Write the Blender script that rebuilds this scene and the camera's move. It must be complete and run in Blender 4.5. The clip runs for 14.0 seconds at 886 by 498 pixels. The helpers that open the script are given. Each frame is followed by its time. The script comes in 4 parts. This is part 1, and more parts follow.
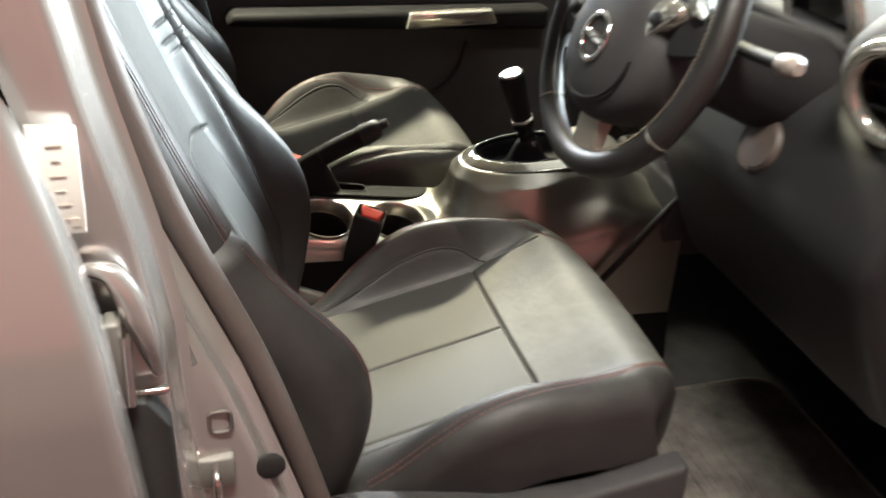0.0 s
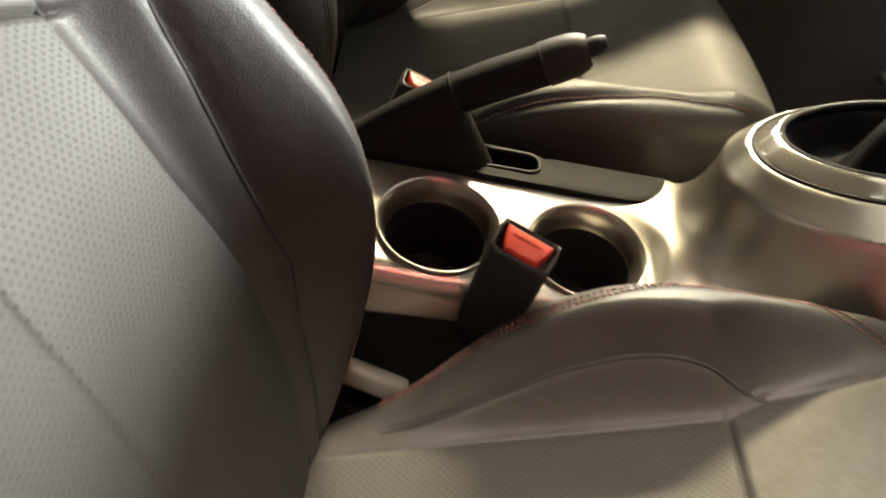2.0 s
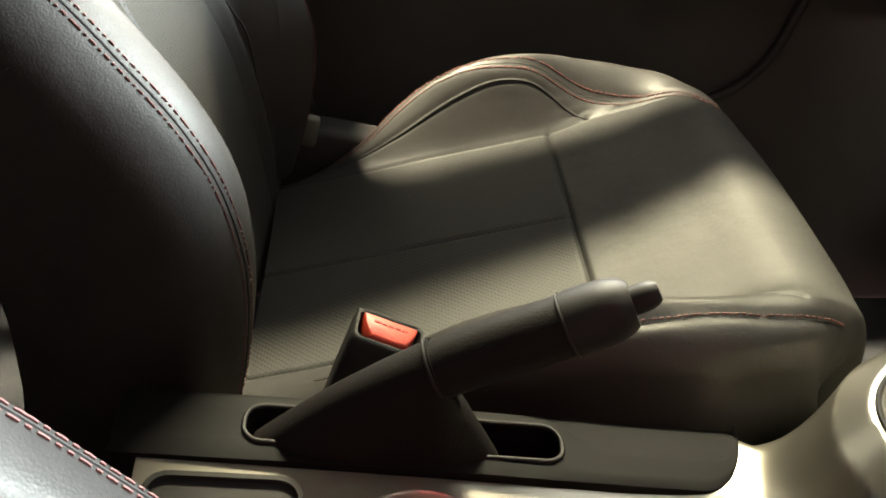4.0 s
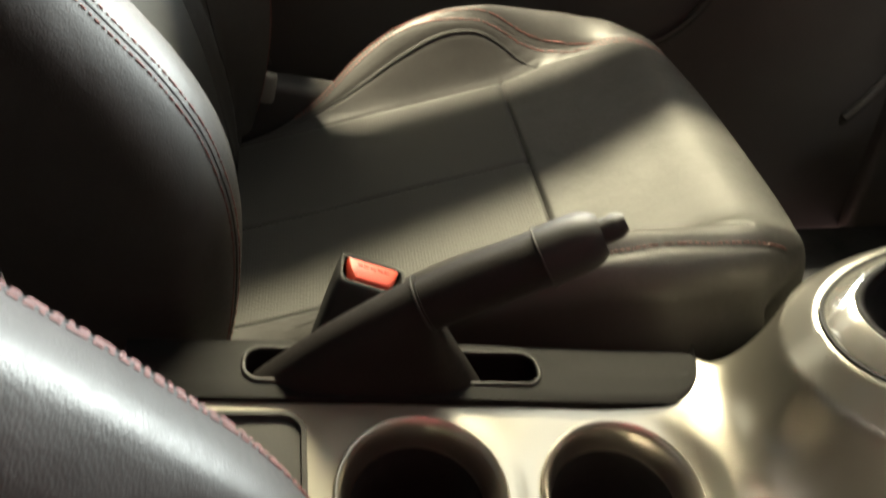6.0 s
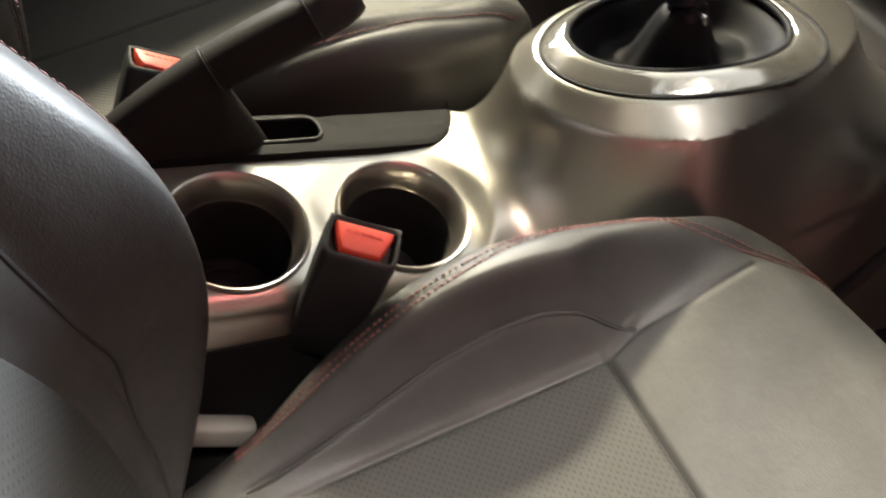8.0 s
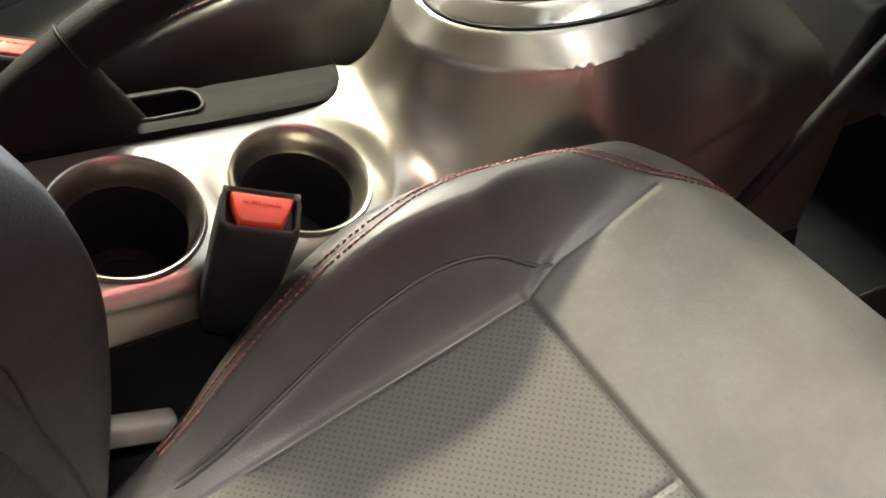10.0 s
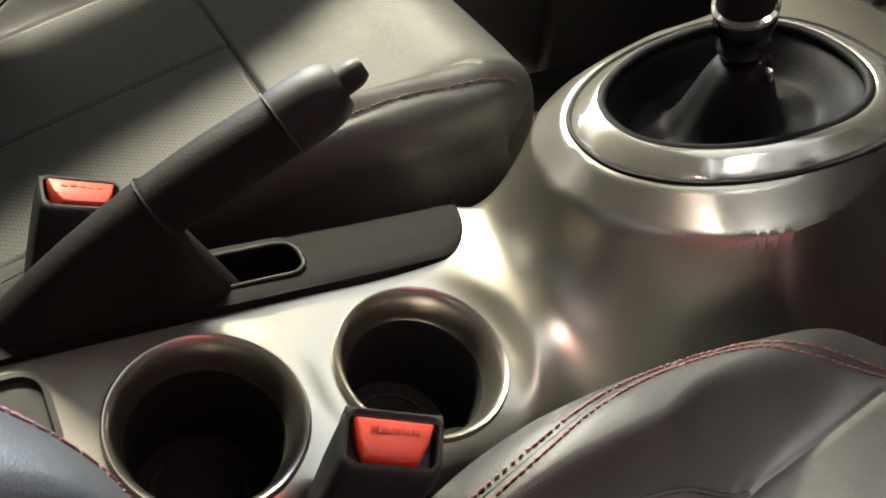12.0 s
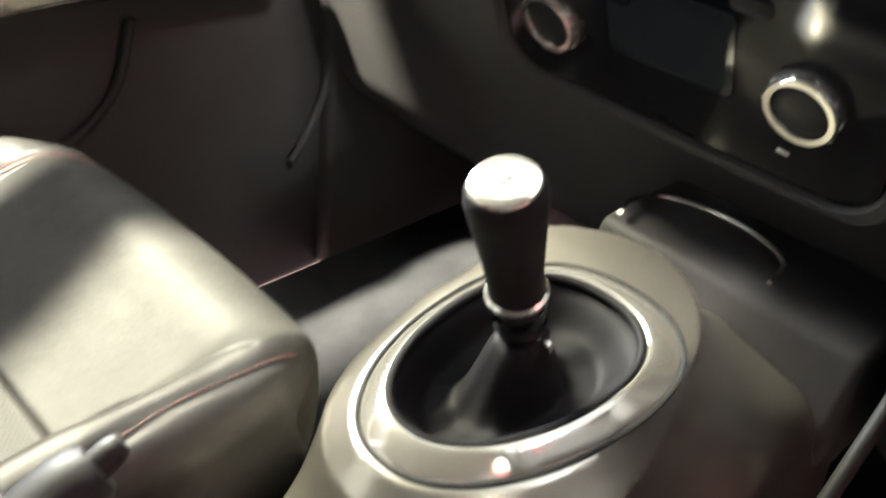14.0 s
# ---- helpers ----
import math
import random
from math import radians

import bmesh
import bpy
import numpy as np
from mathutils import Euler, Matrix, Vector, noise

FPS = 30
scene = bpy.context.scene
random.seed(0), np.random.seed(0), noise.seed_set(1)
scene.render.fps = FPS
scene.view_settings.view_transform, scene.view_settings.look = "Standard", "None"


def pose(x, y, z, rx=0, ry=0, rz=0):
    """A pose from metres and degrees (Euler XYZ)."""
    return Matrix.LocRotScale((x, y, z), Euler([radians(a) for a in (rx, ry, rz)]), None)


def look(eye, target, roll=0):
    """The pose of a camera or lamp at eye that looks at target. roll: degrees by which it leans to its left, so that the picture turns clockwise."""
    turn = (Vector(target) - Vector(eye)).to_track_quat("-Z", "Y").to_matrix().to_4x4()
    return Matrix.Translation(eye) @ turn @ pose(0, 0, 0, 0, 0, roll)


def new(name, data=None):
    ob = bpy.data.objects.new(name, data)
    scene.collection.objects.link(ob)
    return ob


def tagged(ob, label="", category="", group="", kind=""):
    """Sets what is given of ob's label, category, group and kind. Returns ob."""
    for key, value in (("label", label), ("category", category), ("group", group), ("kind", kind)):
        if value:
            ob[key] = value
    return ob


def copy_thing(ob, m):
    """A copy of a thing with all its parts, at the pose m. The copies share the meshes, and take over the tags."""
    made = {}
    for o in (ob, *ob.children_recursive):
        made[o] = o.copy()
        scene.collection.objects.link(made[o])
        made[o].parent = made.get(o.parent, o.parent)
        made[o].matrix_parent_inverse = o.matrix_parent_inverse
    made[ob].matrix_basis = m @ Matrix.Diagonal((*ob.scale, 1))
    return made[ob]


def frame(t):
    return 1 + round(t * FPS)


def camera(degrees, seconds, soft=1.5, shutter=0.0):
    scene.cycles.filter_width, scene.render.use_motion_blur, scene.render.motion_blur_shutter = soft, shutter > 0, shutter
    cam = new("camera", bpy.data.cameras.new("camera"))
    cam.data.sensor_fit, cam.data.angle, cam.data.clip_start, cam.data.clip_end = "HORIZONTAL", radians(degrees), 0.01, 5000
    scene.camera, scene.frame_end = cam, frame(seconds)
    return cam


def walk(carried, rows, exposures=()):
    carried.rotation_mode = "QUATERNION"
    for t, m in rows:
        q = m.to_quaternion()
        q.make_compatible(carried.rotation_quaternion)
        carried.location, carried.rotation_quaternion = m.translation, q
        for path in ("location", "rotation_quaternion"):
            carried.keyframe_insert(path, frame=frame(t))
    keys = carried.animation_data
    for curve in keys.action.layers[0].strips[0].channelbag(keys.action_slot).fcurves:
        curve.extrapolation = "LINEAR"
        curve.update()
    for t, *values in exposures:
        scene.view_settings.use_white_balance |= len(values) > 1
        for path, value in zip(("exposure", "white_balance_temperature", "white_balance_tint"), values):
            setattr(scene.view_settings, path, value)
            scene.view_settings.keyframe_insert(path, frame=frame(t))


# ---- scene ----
cam = camera(51.9, 14.0, soft=1.8, shutter=0.5)
PATH = [
    (0, (-0.316, -1.288, 1.368), (0.202, 0.366, 0.37), 3.5),
    (0.3, (-0.291, -1.139, 1.276), (0.203, 0.527, 0.287), 3.5),
    (0.5, (-0.262, -1.053, 1.248), (0.232, 0.595, 0.229), 4.1),
    (1, (-0.193, -0.878, 1.207), (0.174, 0.77, 0.135), 4.9),
    (1.5, (-0.127, -0.711, 1.153), (0.034, 0.925, 0.014), 5.3),
    (2, (-0.128, -0.583, 1.103), (-0.088, 0.981, -0.142), 5.1),
    (2.5, (-0.126, -0.464, 1.073), (-0.138, 1.116, -0.153), 3.1),
    (3, (-0.134, -0.38, 1.074), (-0.14, 1.237, -0.102), 3.1),
    (3.5, (-0.13, -0.316, 1.076), (-0.085, 1.312, -0.085), 2.5),
    (3.7, (-0.132, -0.299, 1.079), (-0.056, 1.329, -0.079), 2.5),
    (5.8, (-0.168, -0.317, 1.09), (0.089, 1.268, -0.103), 3.6),
    (6, (-0.165, -0.33, 1.097), (0.087, 1.225, -0.135), 3.1),
    (6.5, (-0.17, -0.371, 1.079), (0.149, 1.125, -0.209), 4.0),
    (7, (-0.172, -0.396, 1.082), (0.228, 1.029, -0.263), 5.4),
    (7.5, (-0.183, -0.429, 1.095), (0.339, 0.921, -0.284), 6.8),
    (8, (-0.199, -0.461, 1.092), (0.482, 0.821, -0.284), 7.8),
    (8.2, (-0.202, -0.474, 1.092), (0.509, 0.786, -0.288), 7.7),
    (10.3, (-0.186, -0.44, 1.075), (0.647, 0.688, -0.351), 6.1),
    (10.5, (-0.179, -0.414, 1.072), (0.624, 0.745, -0.346), 5.7),
    (11, (-0.179, -0.353, 1.054), (0.567, 0.875, -0.337), 5.1),
    (11.5, (-0.173, -0.319, 1.048), (0.586, 0.928, -0.319), 5.0),
    (12, (-0.172, -0.299, 1.044), (0.626, 0.947, -0.302), 5.3),
    (12.5, (-0.168, -0.284, 1.042), (0.681, 0.941, -0.291), 5.8),
    (13, (-0.156, -0.266, 1.055), (0.777, 0.931, -0.247), 6.2),
    (13.5, (-0.138, -0.249, 1.088), (0.91, 0.92, -0.151), 5.4),
    (14, (-0.121, -0.228, 1.11), (1.115, 0.892, 0.007), 7.0),
]
EXPOSURES = [
    (0.0, 0.1, 6400, 9),
    (0.5, 0.1, 6600, 6),
    (1.0, 0.05, 7300, 11),
    (1.5, 0.1, 7700, 14),
    (2.0, 0.35, 7500, 14),
    (2.5, 0.08, 7250, 14),
    (3.5, 0.3, 6900, 9),
    (4.8, 0.3, 7000, 9),
    (6.0, 0.48, 7000, 9),
    (7.0, 0.42, 6700, 12),
    (8.0, 0.6, 6500, 14),
    (10.5, 0.75, 6350, 14),
    (11.0, 0.6, 6300, 13),
    (12.0, 0.42, 6200, 13),
    (13.0, 0.53, 6150, 12),
    (13.5, 0.85, 6100, 12),
    (14.0, 1.3, 6100, 12),
]
walk(cam, [(t, look(eye, target, roll)) for t, eye, target, roll in PATH], exposures=EXPOSURES)

# ---------- world and lights ----------
world = bpy.data.worlds.new("world")
scene.world = world
world.use_nodes = True
world.node_tree.nodes["Background"].inputs[0].default_value = (0.8, 0.85, 1.0, 1)
world.node_tree.nodes["Background"].inputs[1].default_value = 0.06


def area_lamp(name, eye, target, size, size_y, watts, colour=(1.0, 0.93, 0.82)):
    data = bpy.data.lights.new(name, "AREA")
    data.shape, data.size, data.size_y, data.energy, data.color = "RECTANGLE", size, size_y, watts, colour
    ob = new(name, data)
    ob.matrix_world = look(eye, target)
    return ob


area_lamp("hall_lamp", (0.3, 2.5, 3.0), (0.05, 0.2, 0.68), 1.4, 0.2, 390, (1.0, 0.935, 0.66))
area_lamp("hall_lamp", (-1.0, 0.87, 3.0), (-0.05, 0.5, 0.7), 0.12, 0.12, 700, (1.0, 0.935, 0.68))
area_lamp("hall_lamp", (-0.2, -1.33, 2.9), (0.0, -0.45, 0.7), 0.8, 0.1, 44, (1.0, 0.94, 0.76))
# Unseen source: stands in for cool daylight through the windscreen.
area_lamp("cool_lamp", (3.2, 1.1, 1.93), (-0.3, -0.35, 1.02), 1.4, 0.45, 950, (0.86, 0.97, 1.0))
area_lamp("hall_lamp", (0.78, -1.2, 3.1), (0.2, -0.05, 0.8), 0.8, 0.14, 5.5, (1.0, 0.97, 0.9))
area_lamp("hall_lamp", (-0.3, -1.42, 3.1), (-0.4, -0.72, 1.05), 0.8, 0.1, 80, (1.0, 0.96, 0.88))
# Unseen cool lamp, added to brighten the driver's inner backrest bolster.
area_lamp("cool_lamp", (0.4, 3.4, 2.2), (-0.3, -0.2, 1.0), 1.6, 0.6, 330, (0.93, 0.98, 1.0))
# Unseen red lamp, added for the red reflection on the console dome.
area_lamp("red_reflection_lamp", (0.35, -1.85, 3.05), (0.2, -0.05, 0.75), 0.8, 0.32, 7, (1.0, 0.1, 0.11))

# ---------- materials ----------


def shader(name):
    m = bpy.data.materials.new(name)
    m.use_nodes = True
    t = m.node_tree
    return m, t, t.nodes["Principled BSDF"]


def node(t, kind, **sockets):
    n = t.nodes.new(kind)
    for key, value in sockets.items():
        n.inputs[key.replace("_", " ")].default_value = value
    return n


def surface(name, colour, rough, metal=0.0, grain=0.0, grain_scale=400.0, vary=0.15, vary_scale=6.0, coat=0.0, spec=0.5, worn=0.12, creases=0.0, coat_rough=0.06):
    """A material with two scales of variation: broad stains and a fine bumpy grain."""
    m, t, b = shader(name)
    co = t.nodes.new("ShaderNodeTexCoord")
    broad = node(t, "ShaderNodeTexNoise", Scale=vary_scale, Detail=5.0, Roughness=0.65)
    t.links.new(co.outputs["Object"], broad.inputs["Vector"])
    ramp = t.nodes.new("ShaderNodeMapRange")
    ramp.inputs["From Min"].default_value, ramp.inputs["From Max"].default_value = 0.3, 0.7
    ramp.inputs["To Min"].default_value, ramp.inputs["To Max"].default_value = 1 - vary, 1 + vary
    t.links.new(broad.outputs["Fac"], ramp.inputs["Value"])
    mix = t.nodes.new("ShaderNodeVectorMath")
    mix.operation = "SCALE"
    mix.inputs[0].default_value = colour
    t.links.new(ramp.outputs["Result"], mix.inputs["Scale"])
    t.links.new(mix.outputs["Vector"], b.inputs["Base Color"])
    fine = node(t, "ShaderNodeTexNoise", Scale=grain_scale * 0.35, Detail=3.0)
    t.links.new(co.outputs["Object"], fine.inputs["Vector"])
    rr = t.nodes.new("ShaderNodeMapRange")
    rr.inputs["To Min"].default_value, rr.inputs["To Max"].default_value = max(0.02, rough - worn), min(1, rough + worn)
    t.links.new(fine.outputs["Fac"], rr.inputs["Value"])
    t.links.new(rr.outputs["Result"], b.inputs["Roughness"])
    b.inputs["Metallic"].default_value = metal
    b.inputs["Specular IOR Level"].default_value = spec
    b.inputs["Coat Weight"].default_value = coat
    b.inputs["Coat Roughness"].default_value = coat_rough
    if grain:
        cells = node(t, "ShaderNodeTexVoronoi", Scale=grain_scale)
        t.links.new(co.outputs["Object"], cells.inputs["Vector"])
        bump = node(t, "ShaderNodeBump", Strength=grain, Distance=0.0006)
        t.links.new(cells.outputs["Distance"], bump.inputs["Height"])
        t.links.new(bump.outputs["Normal"], b.inputs["Normal"])
        if creases:
            soft = node(t, "ShaderNodeTexNoise", Scale=13.0, Detail=4.0, Roughness=0.5)
            t.links.new(co.outputs["Object"], soft.inputs["Vector"])
            wave = node(t, "ShaderNodeBump", Strength=creases, Distance=0.012)
            t.links.new(soft.outputs["Fac"], wave.inputs["Height"])
            t.links.new(wave.outputs["Normal"], bump.inputs["Normal"])
    return m


def perforated(name, colour, rough):
    """Leather punched with a staggered grid of small holes, laid out in metres by the UV map."""
    m, t, b = shader(name)
    co = t.nodes.new("ShaderNodeTexCoord")
    turn = t.nodes.new("ShaderNodeMapping")
    turn.inputs["Rotation"].default_value = (0, 0, radians(45))
    t.links.new(co.outputs["UV"], turn.inputs["Vector"])
    dots = node(t, "ShaderNodeTexVoronoi", Scale=255.0, Randomness=0.0)
    dots.voronoi_dimensions = "2D"
    t.links.new(turn.outputs["Vector"], dots.inputs["Vector"])
    hole = t.nodes.new("ShaderNodeMapRange")
    hole.inputs["From Min"].default_value, hole.inputs["From Max"].default_value = 0.17, 0.27
    t.links.new(dots.outputs["Distance"], hole.inputs["Value"])
    broad = node(t, "ShaderNodeTexNoise", Scale=7.0, Detail=5.0)
    t.links.new(co.outputs["Object"], broad.inputs["Vector"])
    tone = t.nodes.new("ShaderNodeMapRange")
    tone.inputs["To Min"].default_value, tone.inputs["To Max"].default_value = 0.8, 1.2
    t.links.new(broad.outputs["Fac"], tone.inputs["Value"])
    both = t.nodes.new("ShaderNodeMath")
    both.operation = "MULTIPLY"
    lift = t.nodes.new("ShaderNodeMapRange")
    lift.inputs["To Min"].default_value = 0.35
    t.links.new(hole.outputs["Result"], lift.inputs["Value"])
    t.links.new(lift.outputs["Result"], both.inputs[0])
    t.links.new(tone.outputs["Result"], both.inputs[1])
    mix = t.nodes.new("ShaderNodeVectorMath")
    mix.operation = "SCALE"
    mix.inputs[0].default_value = colour
    t.links.new(both.outputs["Value"], mix.inputs["Scale"])
    t.links.new(mix.outputs["Vector"], b.inputs["Base Color"])
    b.inputs["Roughness"].default_value = rough
    b.inputs["Specular IOR Level"].default_value = 0.36
    grainy = node(t, "ShaderNodeTexVoronoi", Scale=700.0)
    t.links.new(co.outputs["Object"], grainy.inputs["Vector"])
    add = t.nodes.new("ShaderNodeMath")
    add.operation = "MULTIPLY_ADD"
    add.inputs[1].default_value = 0.12
    t.links.new(grainy.outputs["Distance"], add.inputs[0])
    t.links.new(hole.outputs["Result"], add.inputs[2])
    bump = node(t, "ShaderNodeBump", Strength=0.55, Distance=0.0006)
    t.links.new(add.outputs["Value"], bump.inputs["Height"])
    t.links.new(bump.outputs["Normal"], b.inputs["Normal"])
    return m


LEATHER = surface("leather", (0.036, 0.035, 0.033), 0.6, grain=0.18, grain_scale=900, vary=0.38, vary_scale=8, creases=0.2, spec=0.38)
# Same leather, coloured darker to stand in for shade on the seat sides.
LEATHER_SIDE_SHADE = surface("leather_side_shade", (0.022, 0.0205, 0.02), 0.53, grain=0.18, grain_scale=900, vary=0.38, vary_scale=8, creases=0.2, spec=0.4)
LEATHER_HOLES = perforated("leather_holes", (0.031, 0.030, 0.028), 0.6)
GAITER = surface("gaiter_leather", (0.0075, 0.0072, 0.0082), 0.6, grain=0.2, grain_scale=800, vary=0.2, creases=0.05, spec=0.07)
HINGE = surface("grey_steel", (0.17, 0.165, 0.15), 0.5, metal=0.3)
GRIP = surface("grip_leather", (0.0085, 0.0072, 0.0074), 0.6, grain=0.25, grain_scale=700, vary=0.25, spec=0.15)
DARK_TRIM = surface("dark_trim", (0.006, 0.0058, 0.0062), 0.66, grain=0.12, grain_scale=1300, vary=0.2, spec=0.1)
RIM_LEATHER = surface("rim_leather", (0.013, 0.0115, 0.011), 0.46, grain=0.2, grain_scale=800, vary=0.2)
PALE_THREAD = surface("pale_thread", (0.2, 0.17, 0.14), 0.7)
MAT = surface("floor_mat_rubber", (0.11, 0.1, 0.09), 0.85, grain=0.6, grain_scale=500, vary=0.6, vary_scale=11)
SEAM = surface("seam_thread", (0.012, 0.011, 0.011), 0.7)
RED_THREAD = surface("red_thread", (0.11, 0.034, 0.03), 0.6)
PLASTIC = surface("black_plastic", (0.014, 0.0137, 0.0145), 0.55, grain=0.12, grain_scale=1300, vary=0.15, spec=0.25)
PLASTIC_SOFT = surface("soft_plastic", (0.033, 0.031, 0.032), 0.6, grain=0.25, grain_scale=900, vary=0.15, spec=0.3)
GLOSS_BLACK = surface("gloss_black", (0.009, 0.009, 0.011), 0.1, vary=0.1, worn=0.02, spec=0.14)
DARK_HOLE = surface("cup_black", (0.01, 0.01, 0.011), 0.75, spec=0.2)
CONSOLE_PAINT = surface("console_paint", (0.38, 0.36, 0.315), 0.31, metal=0.9, vary=0.04, coat=0.8, worn=0.012, grain_scale=2500, coat_rough=0.13)
SPOKE = surface("spoke_paint", (0.3, 0.27, 0.23), 0.42, metal=0.6, vary=0.05)
RIM_PAINT = surface("rim_paint", (0.3, 0.275, 0.245), 0.3, metal=0.9, vary=0.05, coat=0.6, worn=0.012, grain_scale=2500)
SATIN = surface("satin_silver", (0.55, 0.53, 0.48), 0.13, metal=0.85, vary=0.04, worn=0.01)
CHROME = surface("chrome", (0.75, 0.73, 0.7), 0.1, metal=1.0, vary=0.04, worn=0.01)
RED_MARK = surface("red_moulding", (0.46, 0.043, 0.025), 0.5)
RED_BUTTON = surface("red_button", (0.52, 0.05, 0.028), 0.45, vary=0.08)
CARPET = surface("carpet", (0.03, 0.03, 0.034), 0.95, grain=1.0, grain_scale=900, vary=0.35, vary_scale=14, spec=0.1)
RUBBER = surface("rubber_seal", (0.075, 0.06, 0.055), 0.6, grain=0.2, vary=0.15)
RUBBER_BLACK = surface("black_rubber", (0.012, 0.012, 0.012), 0.6)
BODY_PAINT = surface("body_paint", (0.46, 0.43, 0.41), 0.2, metal=0.7, vary=0.04, coat=0.8, worn=0.01, grain_scale=3000)
CARD = surface("white_sticker", (0.75, 0.73, 0.68), 0.5, vary=0.06)
INK = surface("label_ink", (0.5, 0.45, 0.4), 0.6)
HEADLINER = surface("headliner", (0.27, 0.265, 0.25), 0.9, grain=0.6, grain_scale=700)
PLASTER = surface("wall_paint", (0.17, 0.165, 0.155), 0.85, vary=0.08, vary_scale=1.5)
# Red chosen to give the console its red reflections.
RED_BACKDROP = surface("red_backdrop", (0.13, 0.026, 0.026), 0.7, vary=0.1, vary_scale=1.5)
TILE = surface("hall_carpet", (0.06, 0.034, 0.033), 0.9, vary=0.12, vary_scale=2, spec=0.15)
WEBBING = surface("belt_webbing", (0.02, 0.02, 0.02), 0.8, grain=0.8, grain_scale=900)

# ---------- mesh helpers ----------


def smooth(bm, angle=50):
    for f in bm.faces:
        f.smooth = True
    for e in bm.edges:
        if len(e.link_faces) == 2 and e.calc_face_angle(0) > radians(angle):
            e.smooth = False


def part(name, bm, material, parent=None, label="", angle=50):
    bmesh.ops.recalc_face_normals(bm, faces=bm.faces[:])
    smooth(bm, angle)
    me = bpy.data.meshes.new(name)
    bm.to_mesh(me)
    bm.free()
    me.materials.append(material)
    ob = new(name, me)
    ob.parent = parent
    if label:
        ob["label"] = label
    return ob


def thing(name, label, category, at=(0, 0, 0), group="", kind=""):
    ob = new(name)
    ob.location = at
    ob.empty_display_size = 0.05
    return tagged(ob, label, category, group, kind)


def spline(points, n):
    """n places along a smooth curve through the points."""
    pts = np.array(points, float)
    d = np.r_[0, np.cumsum(np.linalg.norm(np.diff(pts, axis=0), axis=1))]
    m = np.zeros_like(pts)
    m[1:-1] = (pts[2:] - pts[:-2]) / (d[2:] - d[:-2])[:, None]
    m[0], m[-1] = (pts[1] - pts[0]) / d[1], (pts[-1] - pts[-2]) / (d[-1] - d[-2])
    out = []
    for s in np.linspace(0, d[-1], n):
        k = min(max(np.searchsorted(d, s) - 1, 0), len(d) - 2)
        w = d[k + 1] - d[k]
        u = (s - d[k]) / w
        out.append((2 * u**3 - 3 * u**2 + 1) * pts[k] + (u**3 - 2 * u**2 + u) * w * m[k] + (3 * u**2 - 2 * u**3) * pts[k + 1] + (u**3 - u**2) * w * m[k + 1])
    return np.array(out)


def loft(rings, closed=True, caps=True, bm=None):
    """A skin over rings of equally many places."""
    bm = bm or bmesh.new()
    vs = [[bm.verts.new(p) for p in ring] for ring in rings]
    n = len(vs[0])
    for a, b in zip(vs, vs[1:]):
        for k in range(n if closed else n - 1):
            bm.faces.new((a[k], a[(k + 1) % n], b[(k + 1) % n], b[k]))
    if caps and closed:
        bm.faces.new(vs[0][::-1])
        bm.faces.new(vs[-1])
    return bm


def tube(points, radius, sides=10, bm=None, closed=False):
    """A round bar along points; radius is one number or one for each point."""
    pts = [Vector(p) for p in points]
    radii = radius if hasattr(radius, "__len__") else [radius] * len(pts)
    rings, up = [], None
    for k, p in enumerate(pts):
        if closed:
            t = (pts[(k + 1) % len(pts)] - pts[k - 1]).normalized()
        else:
            t = (pts[min(k + 1, len(pts) - 1)] - pts[max(k - 1, 0)]).normalized()
        if up is None:
            up = t.orthogonal().normalized()
        up = (up - t * up.dot(t)).normalized()
        side = t.cross(up)
        rings.append([p + radii[k] * (math.cos(a) * up + math.sin(a) * side) for a in np.linspace(0, 2 * math.pi, sides, endpoint=False)])
    if closed:
        rings.append(rings[0])
        return loft(rings, caps=False, bm=bm)
    return loft(rings, bm=bm)


def box(size, at=(0, 0, 0), bevel=0.004, segments=2, bm=None, turn=None):
    b = bmesh.new()
    bmesh.ops.create_cube(b, size=1)
    bmesh.ops.scale(b, vec=size, verts=b.verts)
    if bevel:
        bmesh.ops.bevel(b, geom=b.edges[:], offset=min(bevel, min(size) * 0.45), segments=segments, affect="EDGES", profile=0.5)
    m = Matrix.Translation(at) @ (turn or Matrix())
    bmesh.ops.transform(b, matrix=m, verts=b.verts)
    if bm is None:
        return b
    me = bpy.data.meshes.new("scratch")
    b.to_mesh(me)
    b.free()
    bm.from_mesh(me)
    bpy.data.meshes.remove(me)
    return bm


def lathe(profile, at=(0, 0, 0), turn=None, sides=48, squash=(1, 1), caps=False):
    """A turned body: radius and height pairs about the z axis."""
    m = Matrix.Translation(at) @ (turn or Matrix())
    rings = [[m @ Vector((r * squash[0] * math.cos(a), r * squash[1] * math.sin(a), z)) for a in np.linspace(0, 2 * math.pi, sides, endpoint=False)] for r, z in profile]
    return loft(rings, caps=caps)


def prism(outline, y0, y1, bevel=0.004, segments=2):
    """A side outline in x and z, as thick as y0 to y1."""
    b = bmesh.new()
    a = [b.verts.new((x, y0, z)) for x, z in outline]
    c = [b.verts.new((x, y1, z)) for x, z in outline]
    b.faces.new(a)
    b.faces.new(c[::-1])
    for k in range(len(a)):
        b.faces.new((a[k], c[k], c[(k + 1) % len(a)], a[(k + 1) % len(a)]))
    bmesh.ops.recalc_face_normals(b, faces=b.faces[:])
    if bevel:
        bmesh.ops.bevel(b, geom=b.edges[:], offset=bevel, segments=segments, affect="EDGES", profile=0.5)
    return b


